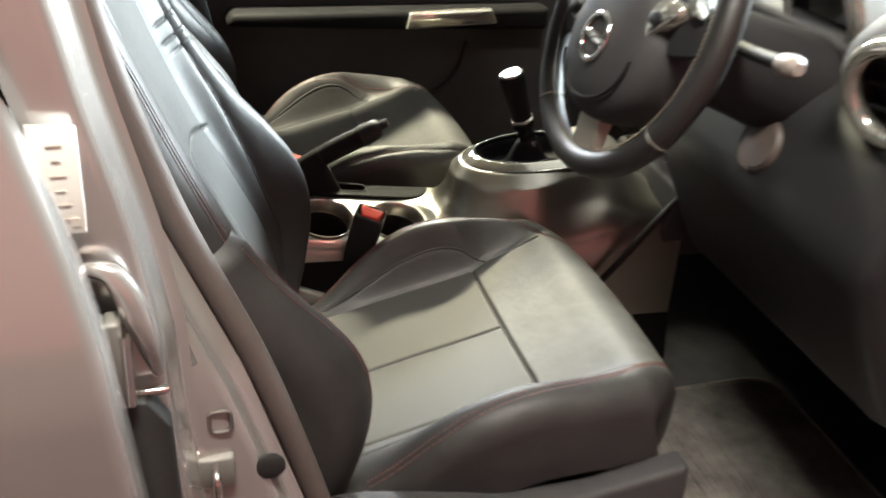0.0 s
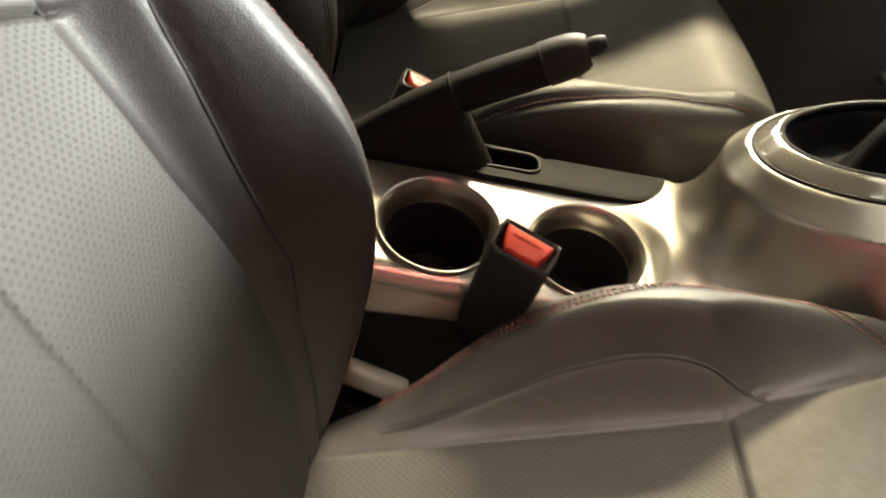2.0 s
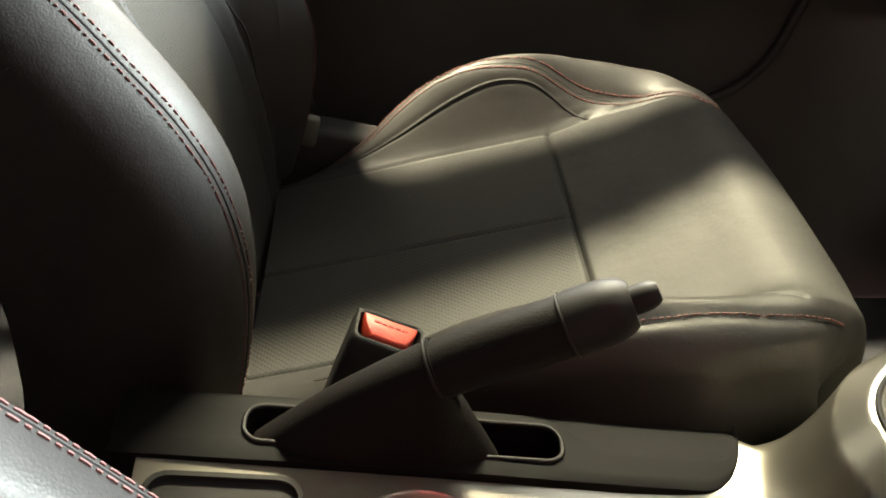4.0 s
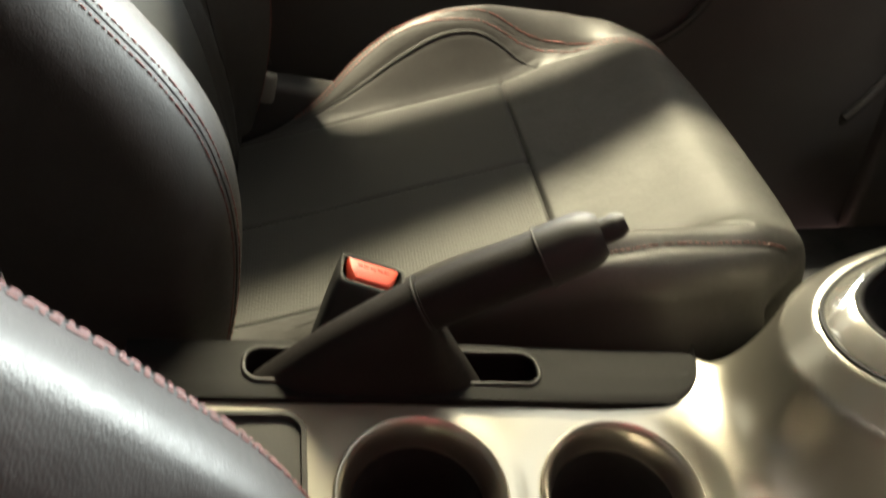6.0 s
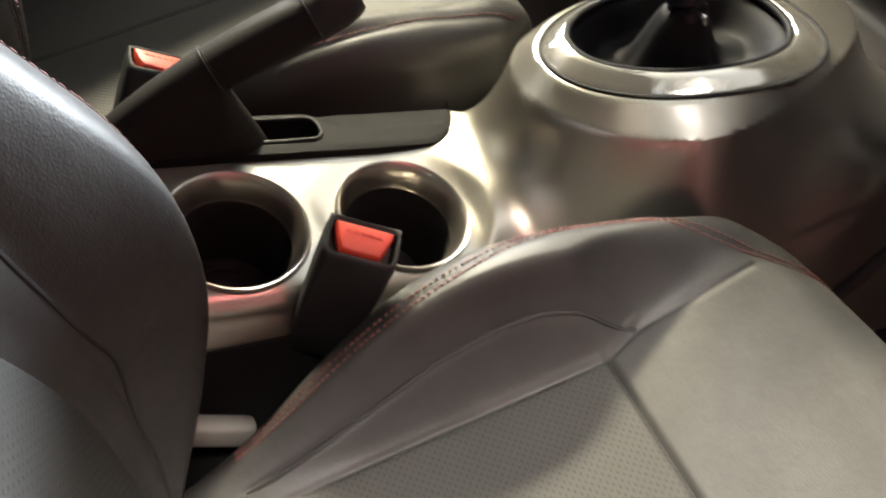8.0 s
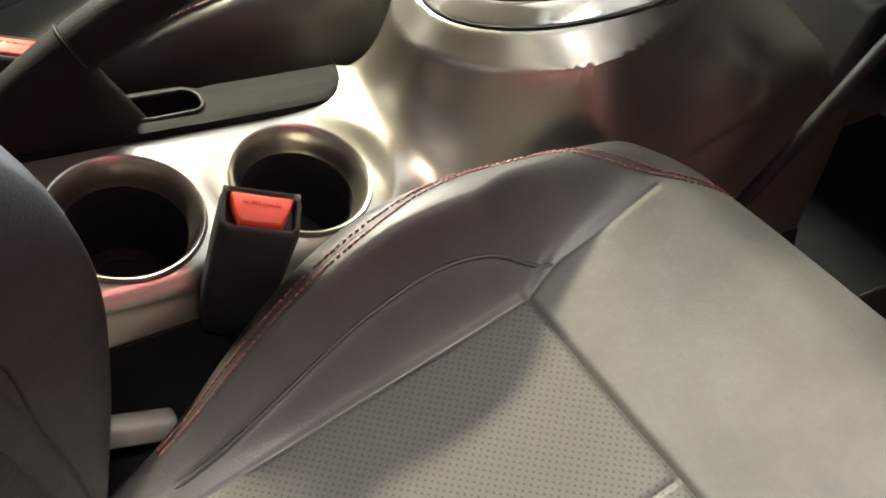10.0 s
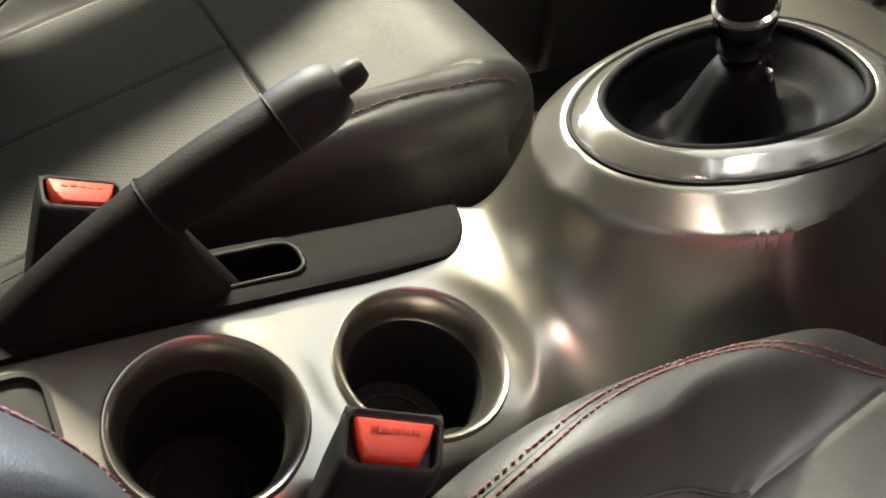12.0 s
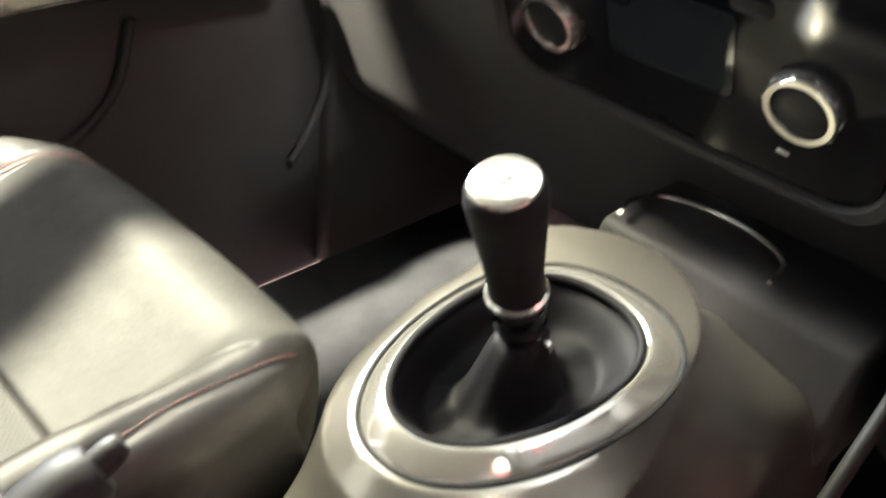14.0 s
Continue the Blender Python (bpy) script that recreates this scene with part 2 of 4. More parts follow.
def rounded(w, h, r, n=6):
    """A rectangle with round corners, as pairs round its middle."""
    out = []
    for cx, cy, a0 in ((w / 2 - r, h / 2 - r, 0), (-w / 2 + r, h / 2 - r, 90), (-w / 2 + r, -h / 2 + r, 180), (w / 2 - r, -h / 2 + r, 270)):
        out += [(cx + r * math.cos(radians(a0 + a)), cy + r * math.sin(radians(a0 + a))) for a in np.linspace(0, 90, n)]
    return out


def table(x, pairs):
    return float(np.interp(x, [p[0] for p in pairs], [p[1] for p in pairs]))


def soft_table(x, pairs, reach=0.03):
    """A table read with its corners rounded off."""
    return float(np.mean(np.interp(x + np.linspace(-reach, reach, 9), [p[0] for p in pairs], [p[1] for p in pairs])))


def ease(x):
    x = min(max(x, 0.0), 1.0)
    return x * x * (3 - 2 * x)


# ---------- seats ----------


class Pad:
    """An upholstered pad: a cross-section swept along a side profile, in the seat's own metres."""

    def __init__(self, profile, widths, bolsters, insert, depth, corner, n=70, key=0):
        self.line = spline(profile, n)
        self.key, self.widths, self.bolsters, self.insert, self.depth, self.corner = key, widths, bolsters, insert, depth, corner
        self.length = np.r_[0, np.cumsum(np.linalg.norm(np.diff(self.line, axis=0), axis=1))]
        t = np.gradient(self.line, axis=0)
        t /= np.linalg.norm(t, axis=1)[:, None]
        self.normal = np.stack([-t[:, 1], t[:, 0]], 1)
        self.grooves, self.bow, self.mid = [], [(0, 0)], 0.0
        self.low_side, self.low_bolsters = 0, None
        self.slim_side, self.slim = 0, 0.0
        self.arch = 0.0

    def station(self, value):
        """The length along the profile at which its key coordinate first reaches value."""
        col = self.line[:, self.key]
        k = int(np.argmax(col >= value)) if (col >= value).any() else int(np.argmax(col))
        if k == 0:
            return 0.0
        f = (value - col[k - 1]) / (col[k] - col[k - 1] + 1e-9)
        return float(self.length[k - 1] + min(max(f, 0), 1) * (self.length[k] - self.length[k - 1]))

    def crown(self, y):
        """How far a cross seam bows up at a place across the pad."""
        return self.arch * max(0.0, 1 - (y / 0.124) ** 2)

    def lift(self, s, y):
        c = [float(np.interp(s, self.length, self.line[:, i])) for i in (0, 1)]
        w = soft_table(s, self.widths) - (self.slim if y * self.slim_side > 0 else 0.0)
        b = soft_table(s, self.low_bolsters if y * self.low_side > 0 else self.bolsters)
        a, r = abs(y), self.corner
        flat = soft_table(s, self.insert, 0.012)
        if self.mid:
            flat += math.copysign(abs(self.mid), y * self.mid)
        rise = b * ease((a - flat) / max(w - r - flat, 0.042))
        return c, w, rise - 0.006 * math.cos(min(a / flat, 1) * math.pi / 2)

    def at(self, s, y, out=0.0):
        """The place on the pad's face, out metres proud of it."""
        c, w, h = self.lift(s, y)
        for s0, s1, y0, y1, deep, *width in self.grooves:
            thin = width[0] if width else 0.0021
            if s0 == s1:
                if y0 <= y <= y1:
                    h -= deep * ease((y - y0) / 0.012) * ease((y1 - y) / 0.012) * math.exp(-(((s - s0 - self.crown(y)) / thin) ** 2))
            elif s0 <= s <= s1:
                h -= deep * math.exp(-(((y - (y0 + (y1 - y0) * (s - s0) / (s1 - s0))) / thin) ** 2))
        n = [float(np.interp(s, self.length, self.normal[:, i])) for i in (0, 1)]
        r, a, side = self.corner, abs(y), math.copysign(1, y)
        edge = w - r
        if a > edge:
            turn = (a - edge) / r
            if turn <= math.pi / 2:
                y, h = side * (edge + (r + out) * math.sin(turn)), h - r * (1 - math.cos(turn)) + out * math.cos(turn)
            else:
                bulge = 0.007 * ease((turn - math.pi / 2) * r / 0.06) if self.slim and side == self.slim_side else 0.0
                y, h = side * (w + out + bulge - 0.06 * (turn - math.pi / 2) * r), h - r - r * (turn - math.pi / 2)
        else:
            h += out
        return Vector((c[0] + n[0] * h - soft_table(s, self.bow) * (y / 0.2) ** 2, y, c[1] + n[1] * h))

    def reach(self, s):
        return soft_table(s, self.widths) - self.corner + self.corner * math.pi / 2 + self.depth


def pad_patch(pad, s_values, low, high, columns, bend=0.0):
    """The part of a pad between the lines low(s) and high(s), with a rim turned in."""
    bm = bmesh.new()
    layer = bm.loops.layers.uv.new("UVMap")
    rows, coords = [], []
    for s in s_values:
        a, b = low(s), high(s)
        ys = [a + (b - a) * c for c in columns]
        near = math.exp(-(((s - bend) / 0.07) ** 2)) if bend else 0.0
        rows.append([bm.verts.new(pad.at(s + near * pad.crown(y), y)) for y in ys])
        coords.append([(y, s) for y in ys])
    for i in range(len(rows) - 1):
        for k in range(len(columns) - 1):
            f = bm.faces.new((rows[i][k], rows[i][k + 1], rows[i + 1][k + 1], rows[i + 1][k]))
            for loop, c in zip(f.loops, (coords[i][k], coords[i][k + 1], coords[i + 1][k + 1], coords[i + 1][k])):
                loop[layer].uv = c
    return bm


def dense(lo, hi, n, marks=(), near=0.010, extra=11):
    out = list(np.linspace(lo, hi, n))
    for m in marks:
        out += [v for v in np.linspace(m - near, m + near, extra) if lo < v < hi]
    return sorted(set(np.round(out, 5)))


def seam_line(pad, pairs, n=60, out=0.0):
    return [pad.at(s, y, out) for s, y in spline(pairs, n)]


def stitches(pad, pairs, step=0.0046, long=0.003, out=0.0003, thick=0.00052):
    """A row of short thread stitches on a pad."""
    fine = spline(pairs, 400)
    pts = [pad.at(s, y, out) for s, y in fine]
    run = np.r_[0, np.cumsum([(b - a).length for a, b in zip(pts, pts[1:])])]
    bm = bmesh.new()
    for d in np.arange(0, run[-1] - long, step):
        ends = []
        for e in (d, d + long):
            k = min(int(np.searchsorted(run, e)), len(pts) - 1)
            ends.append(pts[k])
        if (ends[1] - ends[0]).length > 1e-4:
            tube([ends[0], (ends[0] + ends[1]) / 2 + Vector((0, 0, 0.0003)), ends[1]], thick, 5, bm)
    return bm


def bolster_line(S, corner, side, shift, outer):
    """The stitched line along a cushion bolster, as lengths along the pad and places across."""
    if side == outer:
        line = [(S(x), y) for x, y in ((-0.15, 0.196), (-0.05, 0.209), (0.05, 0.207), (0.14, 0.193))] + [(corner + 0.008, 0.174), (corner + 0.04, 0.161), (corner + 0.075, 0.149), (corner + 0.11, 0.142)]
    elif outer == 1:
        line = [(0.062, 0.196), (0.165, 0.209), (0.268, 0.204), (0.313, 0.197), (0.35, 0.190), (0.39, 0.1885), (0.425, 0.188), (0.45, 0.185)]
    else:
        line = [(0.062, 0.196), (0.165, 0.203), (0.229, 0.2105), (0.283, 0.2225), (0.335, 0.2280), (0.368, 0.2210), (0.394, 0.2060), (0.415, 0.1905), (0.434, 0.1735), (0.46, 0.156), (0.50, 0.146)]
    return [(s, side * (y + shift)) for s, y in line]


FOLDS = ((1.012, 0.128, 0.178, 0.002), (1.026, 0.120, 0.198, 0.003), (1.047, 0.122, 0.186, 0.0025))


def build_seat(outer, seam_x, recline, mid_y):
    """outer: the side of the door, 1 or -1 along y."""
    seat = thing("car_seat", "black leather car seat with perforated panels and red stitching", "car seat", group="front seats")
    # cushion
    prof = [(-0.21, 0.582), (-0.143, 0.598), (-0.05, 0.622), (0.08, 0.655), (0.15, 0.680), (0.195, 0.697), (0.225, 0.696), (0.25, 0.684), (0.269, 0.655), (0.277, 0.612), (0.272, 0.56), (0.25, 0.52)]
    pad = Pad(prof, [(0, 0.2)], [(0, 0)], [(0, 0.139)], 0.085, 0.036, n=110)
    S = pad.station
    end = float(pad.length[-1])
    front, corner, brow = S(seam_x), S(0.195), S(0.25)
    pad.bow = [(0, 0), (S(0.16), 0), (S(0.225), 0.016), (brow + 0.03, 0.032), (end, 0.035)]
    pad.widths = [(0, 0.2), (S(-0.1), 0.225), (S(0.0), 0.238), (S(0.12), 0.236), (corner, 0.225), (S(0.225), 0.216), (brow, 0.205), (brow + 0.06, 0.19), (end, 0.18)]
    pad.bolsters = [(0, 0), (S(-0.14), 0.012), (S(-0.054), 0.062), (S(0.006), 0.08), (S(0.07), 0.073), (S(0.14), 0.042), (corner, 0.014), (S(0.235), 0.003), (end, 0)]

    pad.mid = mid_y
    if outer == 1:
        pad.slim_side, pad.slim = -1, 0.018
    pad.insert = [(0, 0.139), (front, 0.1415), (S(0.108), 0.153), (corner, 0.158)]

    def edge(s, side=1):
        half = float(np.interp(s, [0, front, S(0.108), corner, brow, end], [0.1415, 0.1415, 0.152, 0.171, 0.158, 0.14]))
        return side * half + mid_y * float(np.interp(s, [S(0.108), corner], [1, 0]))

    def arc_line(side):
        """The curved seam of a bolster's inner panel."""
        foot_y = edge(S(0.108), side) * side
        wide = min(max((0.206 - foot_y) / 0.0375, 0.5), 1.4) * (0.5 if outer == -1 else 1.0)
        return [(S(x), side * (foot_y + wide * g)) for x, g in zip((-0.15, -0.08, -0.02, 0.03, 0.068, 0.108), (0.007, 0.015, 0.023, 0.027, 0.021, 0.0))]

    pad.grooves = [(0, front, mid_y, mid_y, 0.0025), (front, front, edge(0, -1) - 0.008, edge(0) + 0.008, 0.0035)]
    for side in (1, -1):
        pad.grooves += [(0, front, edge(0, side), edge(front, side), 0.0018), (front, S(0.108), edge(front, side), edge(S(0.108), side), 0.0018), (S(0.108), corner, edge(S(0.108), side), edge(corner, side), 0.0018)]
    for side in (1, -1):
        crease = spline(bolster_line(S, corner, side, 0, outer), 20)[5:]
        for k, ((s0, y0), (s1, y1)) in enumerate(zip(crease, crease[1:])):
            pad.grooves.append((s0, s1, y0, y1, (0.0042 * min(1, (k + 1) / 3, (len(crease) - k) / 6) if outer == 1 else 0.0012 * max(0, min(1, (k + 1) / 3, (len(crease) - k) / 4))), 0.0055))
        arc = spline(arc_line(side), 14)
        for (s0, y0), (s1, y1) in zip(arc, arc[1:]):
            pad.grooves.append((s0, s1, y0, y1, 0.0024, 0.0019))
    marks = (front,)
    top = dense(0, front, 34, marks)
    rest = dense(front, end, 40, (front, corner))
    mid = dense(0, 1, 30, (0.015, 0.5, 0.985), near=0.03)
    part("cushion", pad_patch(pad, top, lambda s: edge(s, -1), edge, mid), LEATHER_HOLES, seat, "perforated black leather cushion panel")
    part("front_roll", pad_patch(pad, rest, lambda s: edge(s, -1), edge, mid), LEATHER, seat)
    whole = dense(0, end, 70, (front, corner))
    cols = dense(0, 1, 40, (0.02, 0.14, 0.25, 0.34), near=0.06, extra=33)
    for side in (1, -1):
        part("side_bolster", pad_patch(pad, whole, lambda s: edge(s, side), lambda s: side * pad.reach(s), cols), LEATHER_SIDE_SHADE, seat)
    seams = bmesh.new()
    tube(seam_line(pad, [(front, edge(front, -1)), (front, mid_y), (front, edge(front))], 30, -0.0035), 0.0013, 6, seams)
    tube(seam_line(pad, [(0.03, mid_y), (front, mid_y)], 50, -0.0016), 0.001, 6, seams)
    for side in (1, -1):
        tube(seam_line(pad, [(0.02, edge(0, side)), (front, edge(front, side))], 30, -0.002), 0.0011, 6, seams)
        tube(seam_line(pad, [(front, edge(front, side)), (S(0.108), edge(S(0.108), side)), (corner, edge(corner, side))], 20, -0.002), 0.0011, 6, seams)
        tube(seam_line(pad, arc_line(side), 60, 0.0007), 0.0016, 6, seams)
        tube(seam_line(pad, bolster_line(S, corner, side, 0, outer), 60, -0.0002), 0.0005, 6, seams)
    part("seam", seams, SEAM, seat, "dark piping sunk between leather panels")
    for side in (1, -1):
        for shift in ((-0.002,) if outer == 1 and side == -1 else (-0.0034, 0.0034)):
            part("stitching", stitches(pad, bolster_line(S, corner, side, shift, outer), out=0.0006, thick=0.0007), RED_THREAD, seat, "row of dull red stitching")
    # backrest
    prof = [(-0.193, 0.56), (-0.2, 0.62), (-0.21, 0.69), (-0.23, 0.775), (-0.268, 0.867), (-0.298, 0.93), (-0.335, 1.02), (-0.37, 1.12), (-0.395, 1.2), (-0.408, 1.245), (-0.43, 1.268)]
    back = Pad([(x + recline, z) for x, z in prof], [(0, 0.2)], [(0, 0)], [(0, 0.135)], 0.1, 0.045, n=110, key=1)
    back.normal = -back.normal if back.normal[5][0] < 0 else back.normal
    B = back.station
    end_b = float(back.length[-1])
    brk = B(0.924)
    back.insert = [(0, 0.148), (B(0.7), 0.150), (B(0.76), 0.144), (B(0.84), 0.126), (brk, 0.1155), (end_b, 0.110)]

    back.arch = 0.032

    def span(s):
        return table(s, back.insert)

    back.widths = [(0, 0.195), (B(0.63), 0.213), (B(0.72), 0.226), (B(0.82), 0.228), (B(0.9), 0.222), (B(1.0), 0.218), (B(1.1), 0.212), (B(1.2), 0.185), (end_b, 0.15)]
    back.bolsters = [(0, 0.005), (B(0.637), 0.03), (B(0.709), 0.056), (B(0.773), 0.074), (B(0.817), 0.078), (B(0.868), 0.066), (B(0.94), 0.046), (B(1.03), 0.03), (B(1.15), 0.015), (end_b, 0)]
    def side_seam(side):
        """The seam that runs down a backrest bolster."""
        return [(0.03, side * 0.172), (B(0.75), side * 0.1615), (B(0.79), side * 0.154), (B(0.85), side * 0.149), (B(0.9), side * 0.150), (B(0.95), side * 0.154), (end_b - 0.03, side * 0.158)]

    def edge_seam(side, shift):
        """The stitched seam along a backrest bolster's crest."""
        return [(0.03, side * (0.186 + shift)), (B(0.8), side * (0.206 + shift)), (B(0.92), side * (0.2015 + shift)), (end_b - 0.05, side * (0.178 + shift))]

    back.low_side = outer
    back.low_bolsters = [(0, 0.005), (B(0.637), 0.032), (B(0.709), 0.058), (B(0.76), 0.060), (B(0.8), 0.049), (B(0.85), 0.032), (B(0.9), 0.022), (B(1.03), 0.016), (B(1.15), 0.01), (end_b, 0)]
    back.grooves = [(brk, brk, -0.13, 0.13, 0.004), (0.02, brk + 0.03, -0.008, -0.008, 0.0018)]
    for side in (1, -1):
        for (s0, h0), (s1, h1) in zip(back.insert, back.insert[1:]):
            back.grooves.append((s0, s1, side * h0, side * h1, 0.0022))
        for z, y0, y1, deep in FOLDS if side == -outer else ():
            back.grooves.append((B(z), B(z), min(side * y0, side * y1), max(side * y0, side * y1), deep))
        fold_line = spline(side_seam(side), 12)
        for (s0, y0), (s1, y1) in zip(fold_line, fold_line[1:]):
            back.grooves.append((s0, s1, y0, y1, 0.0042, 0.005))
            back.grooves.append((s0, s1, y0, y1, 0.0022, 0.0014))
    low = dense(0, brk, 40, (brk,))
    high = dense(brk, end_b, 40, (brk,))
    part("backrest", pad_patch(back, low, lambda s: -span(s), span, mid, brk), LEATHER_HOLES, seat, "perforated black leather backrest panel")
    part("upper_panel", pad_patch(back, high, lambda s: -span(s), span, mid, brk), LEATHER, seat)
    whole = dense(0, end_b, 70, (brk, B(1.012), B(1.026), B(1.047)))
    cols = dense(0, 1, 44, (0.01, 0.1, 0.17), near=0.05)
    for side in (1, -1):
        part("back_bolster", pad_patch(back, whole, lambda s: side * span(s), lambda s: side * back.reach(s), cols), LEATHER_SIDE_SHADE, seat)
    wing_rows = []
    for s in np.linspace(0.03, B(0.94), 36):
        top = ease((B(0.94) - s) / 0.006)
        row = []
        for c in np.linspace(0, 1, 26):
            y0 = 0.172 + 0.010 * ease((s - B(0.7)) / (B(0.94) - B(0.7)))
            y = y0 + (back.reach(s) - y0) * c
            row.append(back.at(s, outer * y, 0.001 + (0.012 * ease(c / 0.08)) * max(top, 0.05)))
        wing_rows.append(row)
    wing = part("side_wing", loft(wing_rows, closed=False), LEATHER_SIDE_SHADE, seat, "padded leather wing over the outer bolster")
    for shift in (0.008, 0.016):
        part("wing_stitching", stitches(back, [(0.05, outer * (0.177 + shift)), (B(0.7), outer * (0.177 + shift)), (B(0.82), outer * (0.183 + shift)), (B(0.93), outer * (0.187 + shift))], out=0.0135), RED_THREAD, wing)
    rear = [[back.at(s, y) for y in (-back.reach(s), back.reach(s))] for s in np.linspace(0, end_b, 40)]
    bm = bmesh.new()
    rows = []
    for a, b in rear:
        ring = []
        for u in np.linspace(0, 1, 14):
            p = a.lerp(b, u)
            p.x -= 0.02 * math.sin(math.pi * u)
            ring.append(bm.verts.new(p))
        rows.append(ring)
    for i in range(len(rows) - 1):
        for k in range(13):
            bm.faces.new((rows[i][k], rows[i][k + 1], rows[i + 1][k + 1], rows[i + 1][k]))
    part("back_cover", bm, LEATHER_SIDE_SHADE, seat)
    seams = bmesh.new()
    tube([back.at(brk + back.crown(y), y, -0.003) for y in np.linspace(-0.119, 0.119, 40)], 0.0011, 6, seams)
    tube(seam_line(back, [(0.03, -0.008), (brk + 0.03, -0.008)], 60, -0.0009), 0.001, 6, seams)
    for side in (1, -1):
        tube([back.at(s, side * span(s), -0.0016) for s in np.linspace(0.02, end_b - 0.02, 80)], 0.0011, 6, seams)
        tube(seam_line(back, side_seam(side), 80, 0.0002), 0.0011, 6, seams)
        tube(seam_line(back, edge_seam(side, 0), 80, 0.0), 0.0007, 6, seams)
    part("seam", seams, SEAM, seat, "dark piping sunk between leather panels")
    for side in (1, -1):
        for shift in (-0.0038, 0.0038):
            part("stitching", stitches(back, edge_seam(side, shift)), RED_THREAD, seat, "row of dull red stitching")
    # base
    for side in (1, -1):
        outline = [(-0.25, 0.40), (0.16, 0.40), (0.215, 0.45), (0.235, 0.54), (0.232, 0.612), (0.2, 0.605), (0.1, 0.588), (0.0, 0.592), (-0.16, 0.625), (-0.25, 0.63)] if side == outer else [(-0.25, 0.40), (0.16, 0.40), (0.22, 0.45), (0.235, 0.53), (0.1, 0.545), (-0.25, 0.55)]
        y0, y1 = (0.22, 0.258) if side == outer else (0.185, 0.215)
        part("side_trim", prism(outline, side * y0, side * y1, 0.009, 3), PLASTIC_SOFT, seat, "moulded grey-black plastic side trim")
        part("rail", box((0.5, 0.04, 0.05), (-0.02, side * 0.17, 0.355), 0.006), PLASTIC, seat)
    part("pan", box((0.4, 0.36, 0.1), (0.0, 0, 0.45), 0.02), PLASTIC, seat)
    part("hinge_cover", box((0.05, 0.014, 0.02), (-0.158, -outer * 0.222, 0.598), 0.004, turn=Matrix.Rotation(radians(25), 4, "Y")), HINGE, seat, "grey steel hinge plate")
    return seat


driver_seat = build_seat(-1, 0.08, 0.0, 0.0165)
driver_seat.location = (0, -0.335, 0)
passenger_seat = build_seat(1, 0.064, -0.018, 0.03)
passenger_seat.location = (-0.042, 0.338, 0)

# ---------- centre console ----------
console = thing("center_console", "glossy metallic grey centre console with two cup holders", "console")
BELL = (0.228, 0.013, 0.108, 0.073)
RING = (0.225, 0.0155, 0.112, 0.0745)
RIDGE = (0.249, 0.015, 0.15, 0.104)
CUP_SPOTS = ((-0.119, -0.022), (-0.001, -0.022))


def oval(x, y, o):
    return math.sqrt(((x - o[0]) / o[2]) ** 2 + ((y - o[1]) / o[3]) ** 2)


def console_base(x, y):
    base = table(x, [(-0.3, 0.702), (-0.12, 0.680), (0.0, 0.664), (0.06, 0.660), (0.2, 0.655), (0.5, 0.66)])
    return base + 0.2 * (min(y, 0.036) + 0.02) * (1 - ease((x - 0.04) / 0.08))


def console_top(x, y):
    base = console_base(x, y)
    rise = 0.06 * (x - 0.228)
    ring, ridge = oval(x, y, RING) - 1, oval(x, y - 0.026 * ease((x - 0.17) / 0.15), RIDGE) - 1
    if ring <= 0:
        bell = 0.7525 + rise
    else:
        drop = 0.0165 - 0.0125 * ease((x - 0.27) / 0.09)
        if ridge < 0:
            u = ring / (ring - ridge)
            bell = 0.7525 + rise - drop * (0.75 * u + 0.25 * u * u)
        else:
            fade = ease((x - 0.25) / 0.12) * ease((0.04 - y) / 0.06)
            bell = 0.7525 - drop + rise - 0.047 * (1 - math.exp(-0.115 * ridge / (0.010 + 0.024 * fade))) - 0.035 * (1 - math.exp(-0.115 * ridge / 0.042))
    k = 0.006 + 0.007 * ease((x - 0.02) / 0.05) * ease((0.14 - x) / 0.05)
    z = k * math.log(math.exp(base / k) + math.exp(bell / k))
    for u, v in CUP_SPOTS:
        near = 1 - ease((math.hypot(x - u, y - v) - 0.046) / 0.02)
        if near > 0:
            z += near * (console_base(u, v) + 0.2 * (y - v) - 0.1 * (x - u) - z)
    return z


def console_edges(x):
    return table(x, [(-0.3, -0.072), (-0.12, -0.0755), (0.0, -0.0765), (0.05, -0.083), (0.12, -0.1), (0.25, -0.109), (0.5, -0.109)]), table(x, [(-0.3, 0.096), (0.06, 0.096), (0.085, 0.083), (0.12, 0.092), (0.17, 0.114), (0.25, 0.13), (0.5, 0.13)])

covers = []


